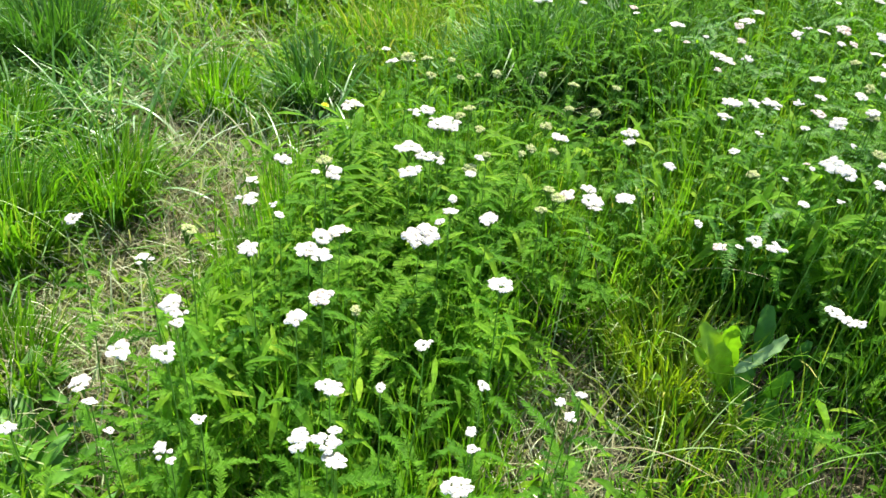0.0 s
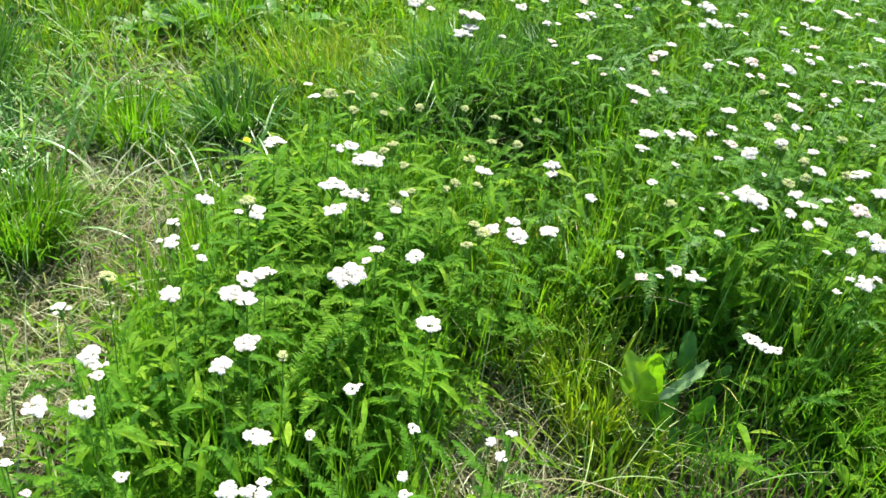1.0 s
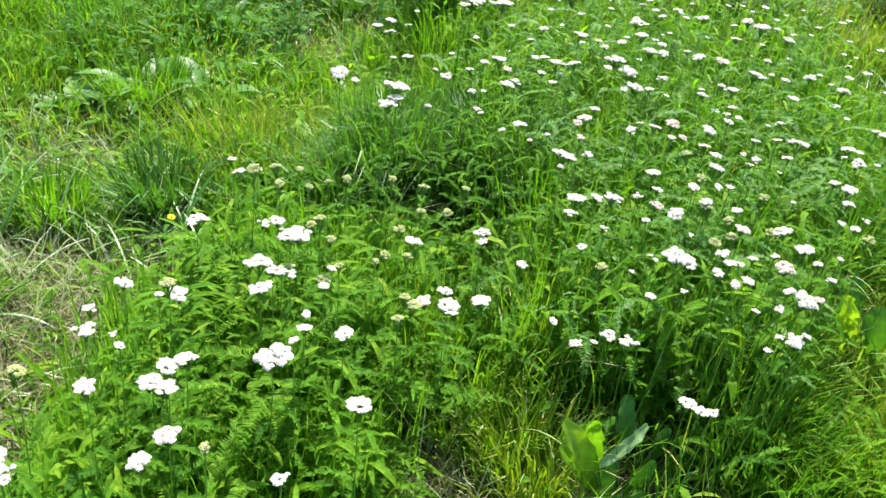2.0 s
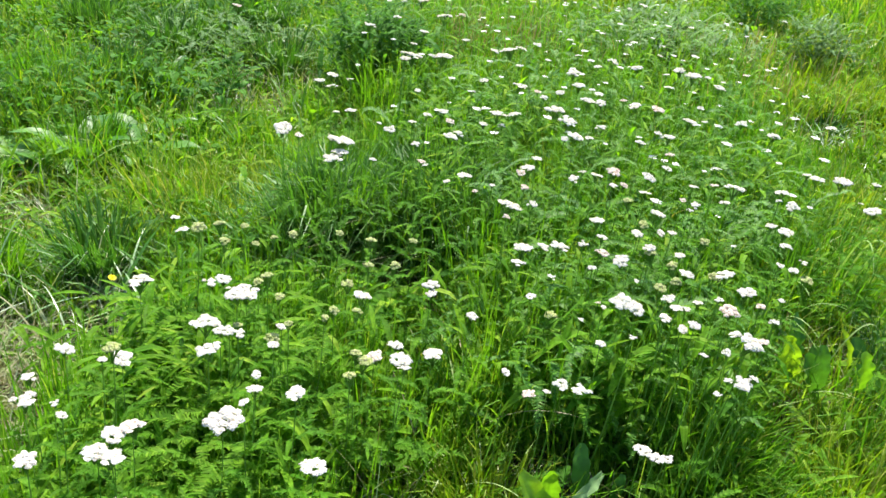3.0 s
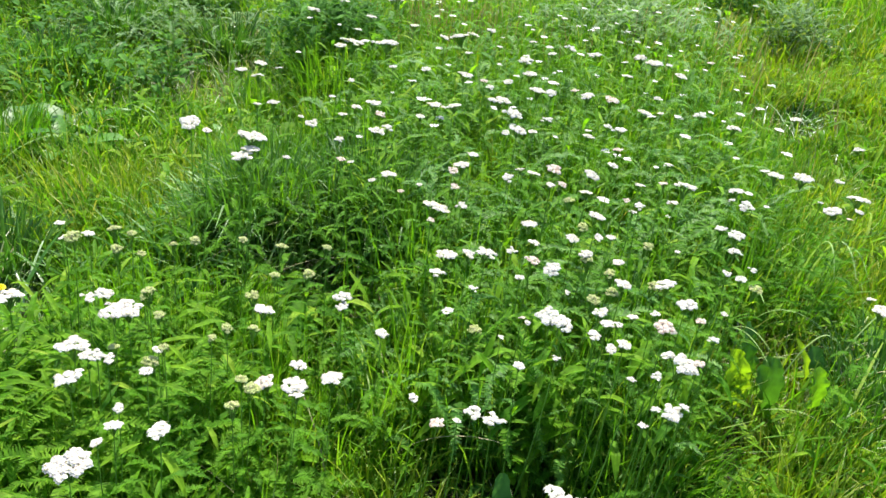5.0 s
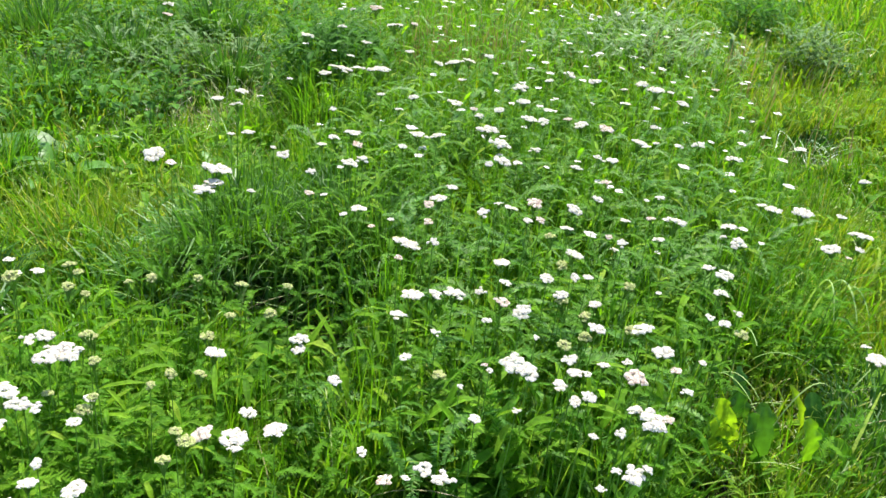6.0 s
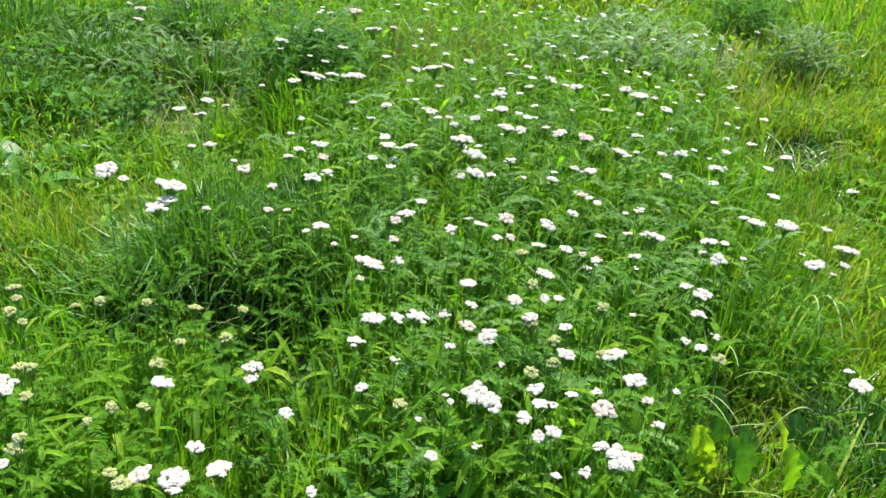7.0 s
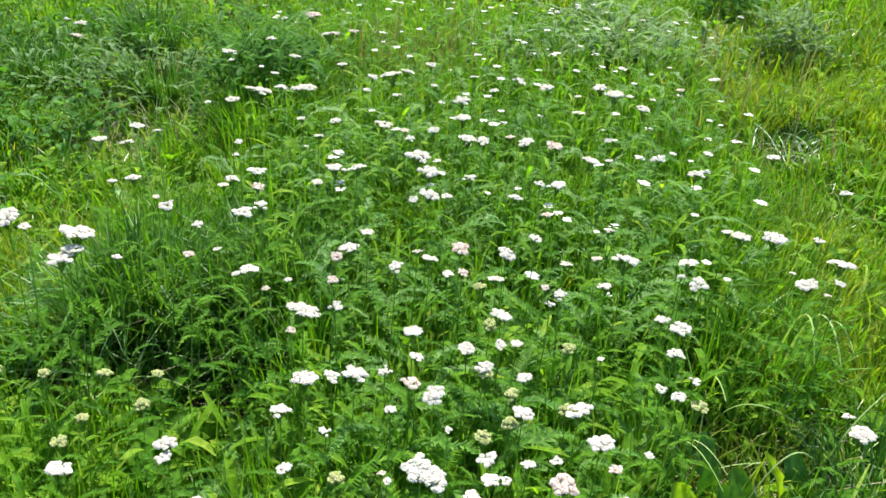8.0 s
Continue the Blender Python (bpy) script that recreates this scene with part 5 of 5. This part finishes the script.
dock((2.17, 1.125), [((2.157, 1.157, 0.09), (2.078, 1.166, 0.27), 0.026, 0.1, SUN_YELLOW_LEAF), ((2.15, 1.093, 0.06), (2.121, 1.101, 0.185), 0.055, 0.08, BROAD_SHADED), ((2.22, 1.041, 0.05), (2.17, 1.072, 0.155), 0.05, 0.12, BROAD_SHADED),
                     ((2.23, 1.16, 0.06), (2.25, 1.21, 0.17), 0.05, 0.1, BROAD_SHADED), ((2.12, 1.18, 0.05), (2.1, 1.24, 0.16), 0.045, 0.1, BROAD_SHADED)],
     "dock with leaves painted shaded green and sunlit yellow in long grass")
for x, y, n, size in ((0.56, 3.4, 11, 0.3), (0.74, 3.34, 9, 0.26), (0.44, 3.3, 9, 0.26), (0.28, 3.44, 9, 0.26), (0.84, 3.56, 8, 0.24), (-0.37, 1.42, 8, 0.15), (-0.36, 1.3, 8, 0.16), (-0.37, 1.17, 8, 0.17), (-0.36, 1.05, 7, 0.16), (-0.3, 1.22, 6, 0.12), (-0.28, 1.02, 7, 0.14), (1.3, 3.1, 7, 0.2), (1.1, 4.2, 8, 0.24)):
    broad_plant("rosette_weed", x, y, [(360 / n * k + die.uniform(-15, 15), size * die.uniform(0.7, 1.15), die.uniform(-5, 25), die.choice((LONG, STRAP, STRAP, STRAP))) for k in range(n)],
                ROSETTE, "low weed with a rosette of long green leaves in grass", "weed", "rosette weeds")


def dandelion(x, y, top):
    """A yellow flower on a thin stem."""
    plant = thing("yellow_flower", x, y, "small yellow wildflower on a thin green stem", "wildflower")
    part("stem", STEM_MESHES[2], plant, Matrix.Diagonal((top, top, top, 1)))
    v, f = [], []
    for ring, (count, rad, rise) in enumerate(((13, 1.0, 0.12), (11, 0.7, 0.28), (7, 0.4, 0.42))):
        for k in range(count):
            a = 6.2832 * k / count + ring
            b = len(v)
            for s, w in ((0.1, 0.06), (0.7, 0.16), (1.0, 0.08)):
                for side in (-1, 1):
                    v.append((rad * s * math.cos(a) - side * w * math.sin(a), rad * s * math.sin(a) + side * w * math.cos(a), 0.1 + rise * s))
            f += [(b, b + 1, b + 3, b + 2), (b + 2, b + 3, b + 5, b + 4)]
    part("flower_head", mesh_of("flower_head", np.array(v), [np.array(f)], [YELLOW]), plant, pose(0, 0, top, 20, 10, 0) @ Matrix.Scale(0.0112, 4))


dandelion(0.4, 2.17, 0.23)

# ---- bent pale blades and seed stalks ----


def bent_blade(x, y, turn, long, wide, lean, curl, material, label):
    n = 10
    v, f = [], []
    px, pz, tilt = 0.0, 0.0, lean
    for k in range(n + 1):
        s = k / n
        w = wide / 2 * (0.75 + 0.5 * s) * (1 - s ** 4) + 0.0002
        v += [(px, -w, pz + 0.25 * w), (px, 0, pz), (px, w, pz + 0.25 * w)]
        if k:
            f += [(3 * k - 3 + j, 3 * k - 2 + j, 3 * k + 1 + j, 3 * k + j) for j in range(2)]
        px, pz = px + math.sin(tilt) * long / n, max(0.004, pz + math.cos(tilt) * long / n)
        tilt += curl / n
    ob = new("bent_grass_blade", mesh_of("bent_grass_blade", np.array(v), [np.array(f)], [material], smooth=True))
    ob.matrix_basis = pose(x, y, float(ground_z(x, y)), 0, 0, turn)
    tagged(ob, label, "grass blade", "bent grass blades")


for k in range(230):
    if k < 60:
        x, y = die.uniform(-0.7, 0.5), die.uniform(1.7, 3.4)
    elif k < 95:
        x, y = die.uniform(1.8, 3.2), die.uniform(0.9, 2.3)
    elif k < 120:
        x, y = die.uniform(0.6, 1.05), die.uniform(0.75, 1.4)
    elif k < 190:
        x, y = die.uniform(0.8, 1.5), die.uniform(2.15, 2.6)
    else:
        x, y = die.uniform(2.15, 2.9), die.uniform(1.15, 1.7)
    dryish = die.random() < 0.3
    bent_blade(x, y, die.uniform(0, 360), die.uniform(0.2, 0.42), die.uniform(0.002, 0.0038), die.uniform(0.1, 0.6), die.uniform(0.9, 2.4), STRAW if dryish else PALE,
               "dry straw-coloured bent grass stalk" if dryish else "pale green glossy grass blade bent over")


# Broad blades whose pale colour carries painted highlights.
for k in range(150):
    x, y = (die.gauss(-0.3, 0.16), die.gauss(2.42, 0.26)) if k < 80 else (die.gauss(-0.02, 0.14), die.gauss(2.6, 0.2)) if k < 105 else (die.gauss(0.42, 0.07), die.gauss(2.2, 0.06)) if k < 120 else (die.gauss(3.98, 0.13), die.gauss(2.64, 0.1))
    bent_blade(x, y, die.uniform(0, 360), die.uniform(0.18, 0.36), die.uniform(0.004, 0.0075), die.uniform(0.3, 0.9), die.uniform(0.8, 1.8), GLEAM, "broad grass blade with a painted pale gleam bent to the ground")


def arched_stalk(root, over, tip, wide, material, label):
    """A thin folded stalk that rises from the ground, passes under the point over and hangs to its tip."""
    base = np.array((root[0], root[1], float(ground_z(*root))))
    over, tip = np.array(over) - base, np.array(tip) - base
    side = np.cross(over, tip)
    side /= np.linalg.norm(side)
    n, v, f = 14, [], []
    for k in range(n + 1):
        u = k / n
        c = 2 * u * (1 - u) * over + u * u * tip
        w = wide / 2 * (1 - 0.7 * u ** 3)
        v += [c - side * w, c + (0, 0, 0.5 * w), c + side * w]
        if k:
            f += [(3 * k - 3 + j, 3 * k - 2 + j, 3 * k + 1 + j, 3 * k + j) for j in range(2)]
    ob = new("bent_grass_blade", mesh_of("bent_grass_blade", np.array(v), [np.array(f)], [material], smooth=True))
    ob.matrix_basis = pose(*base)
    tagged(ob, label, "grass blade", "bent grass blades")


for root, over, tip, wide in (((2.6, 1.52), (2.5, 1.42, 0.52), (2.39, 1.24, 0.33), 0.008), ((2.64, 1.5), (2.55, 1.42, 0.46), (2.44, 1.24, 0.33), 0.006), ((2.62, 1.56), (2.5, 1.44, 0.5), (2.37, 1.29, 0.31), 0.006), ((3.08, 1.62), (3.06, 1.61, 0.26), (2.96, 1.58, 0.27), 0.01),
                              ((1.99, 1.16), (2.01, 1.1, 0.46), (2.13, 1.08, 0.28), 0.004), ((2.2, 1.42), (2.2, 1.4, 0.3), (2.3, 1.22, 0.2), 0.005), ((2.0, 1.4), (1.98, 1.34, 0.36), (1.91, 1.12, 0.28), 0.004), ((2.02, 1.38), (1.95, 1.3, 0.38), (1.94, 1.14, 0.29), 0.004),
                              ((2.22, 1.05), (2.2, 1.03, 0.24), (2.13, 0.99, 0.36), 0.008), ((2.3, 1.55), (2.25, 1.48, 0.3), (2.12, 1.31, 0.28), 0.006)):
    arched_stalk(root, over, tip, wide, PALE, "pale green glossy grass stalk arching over darker plants")
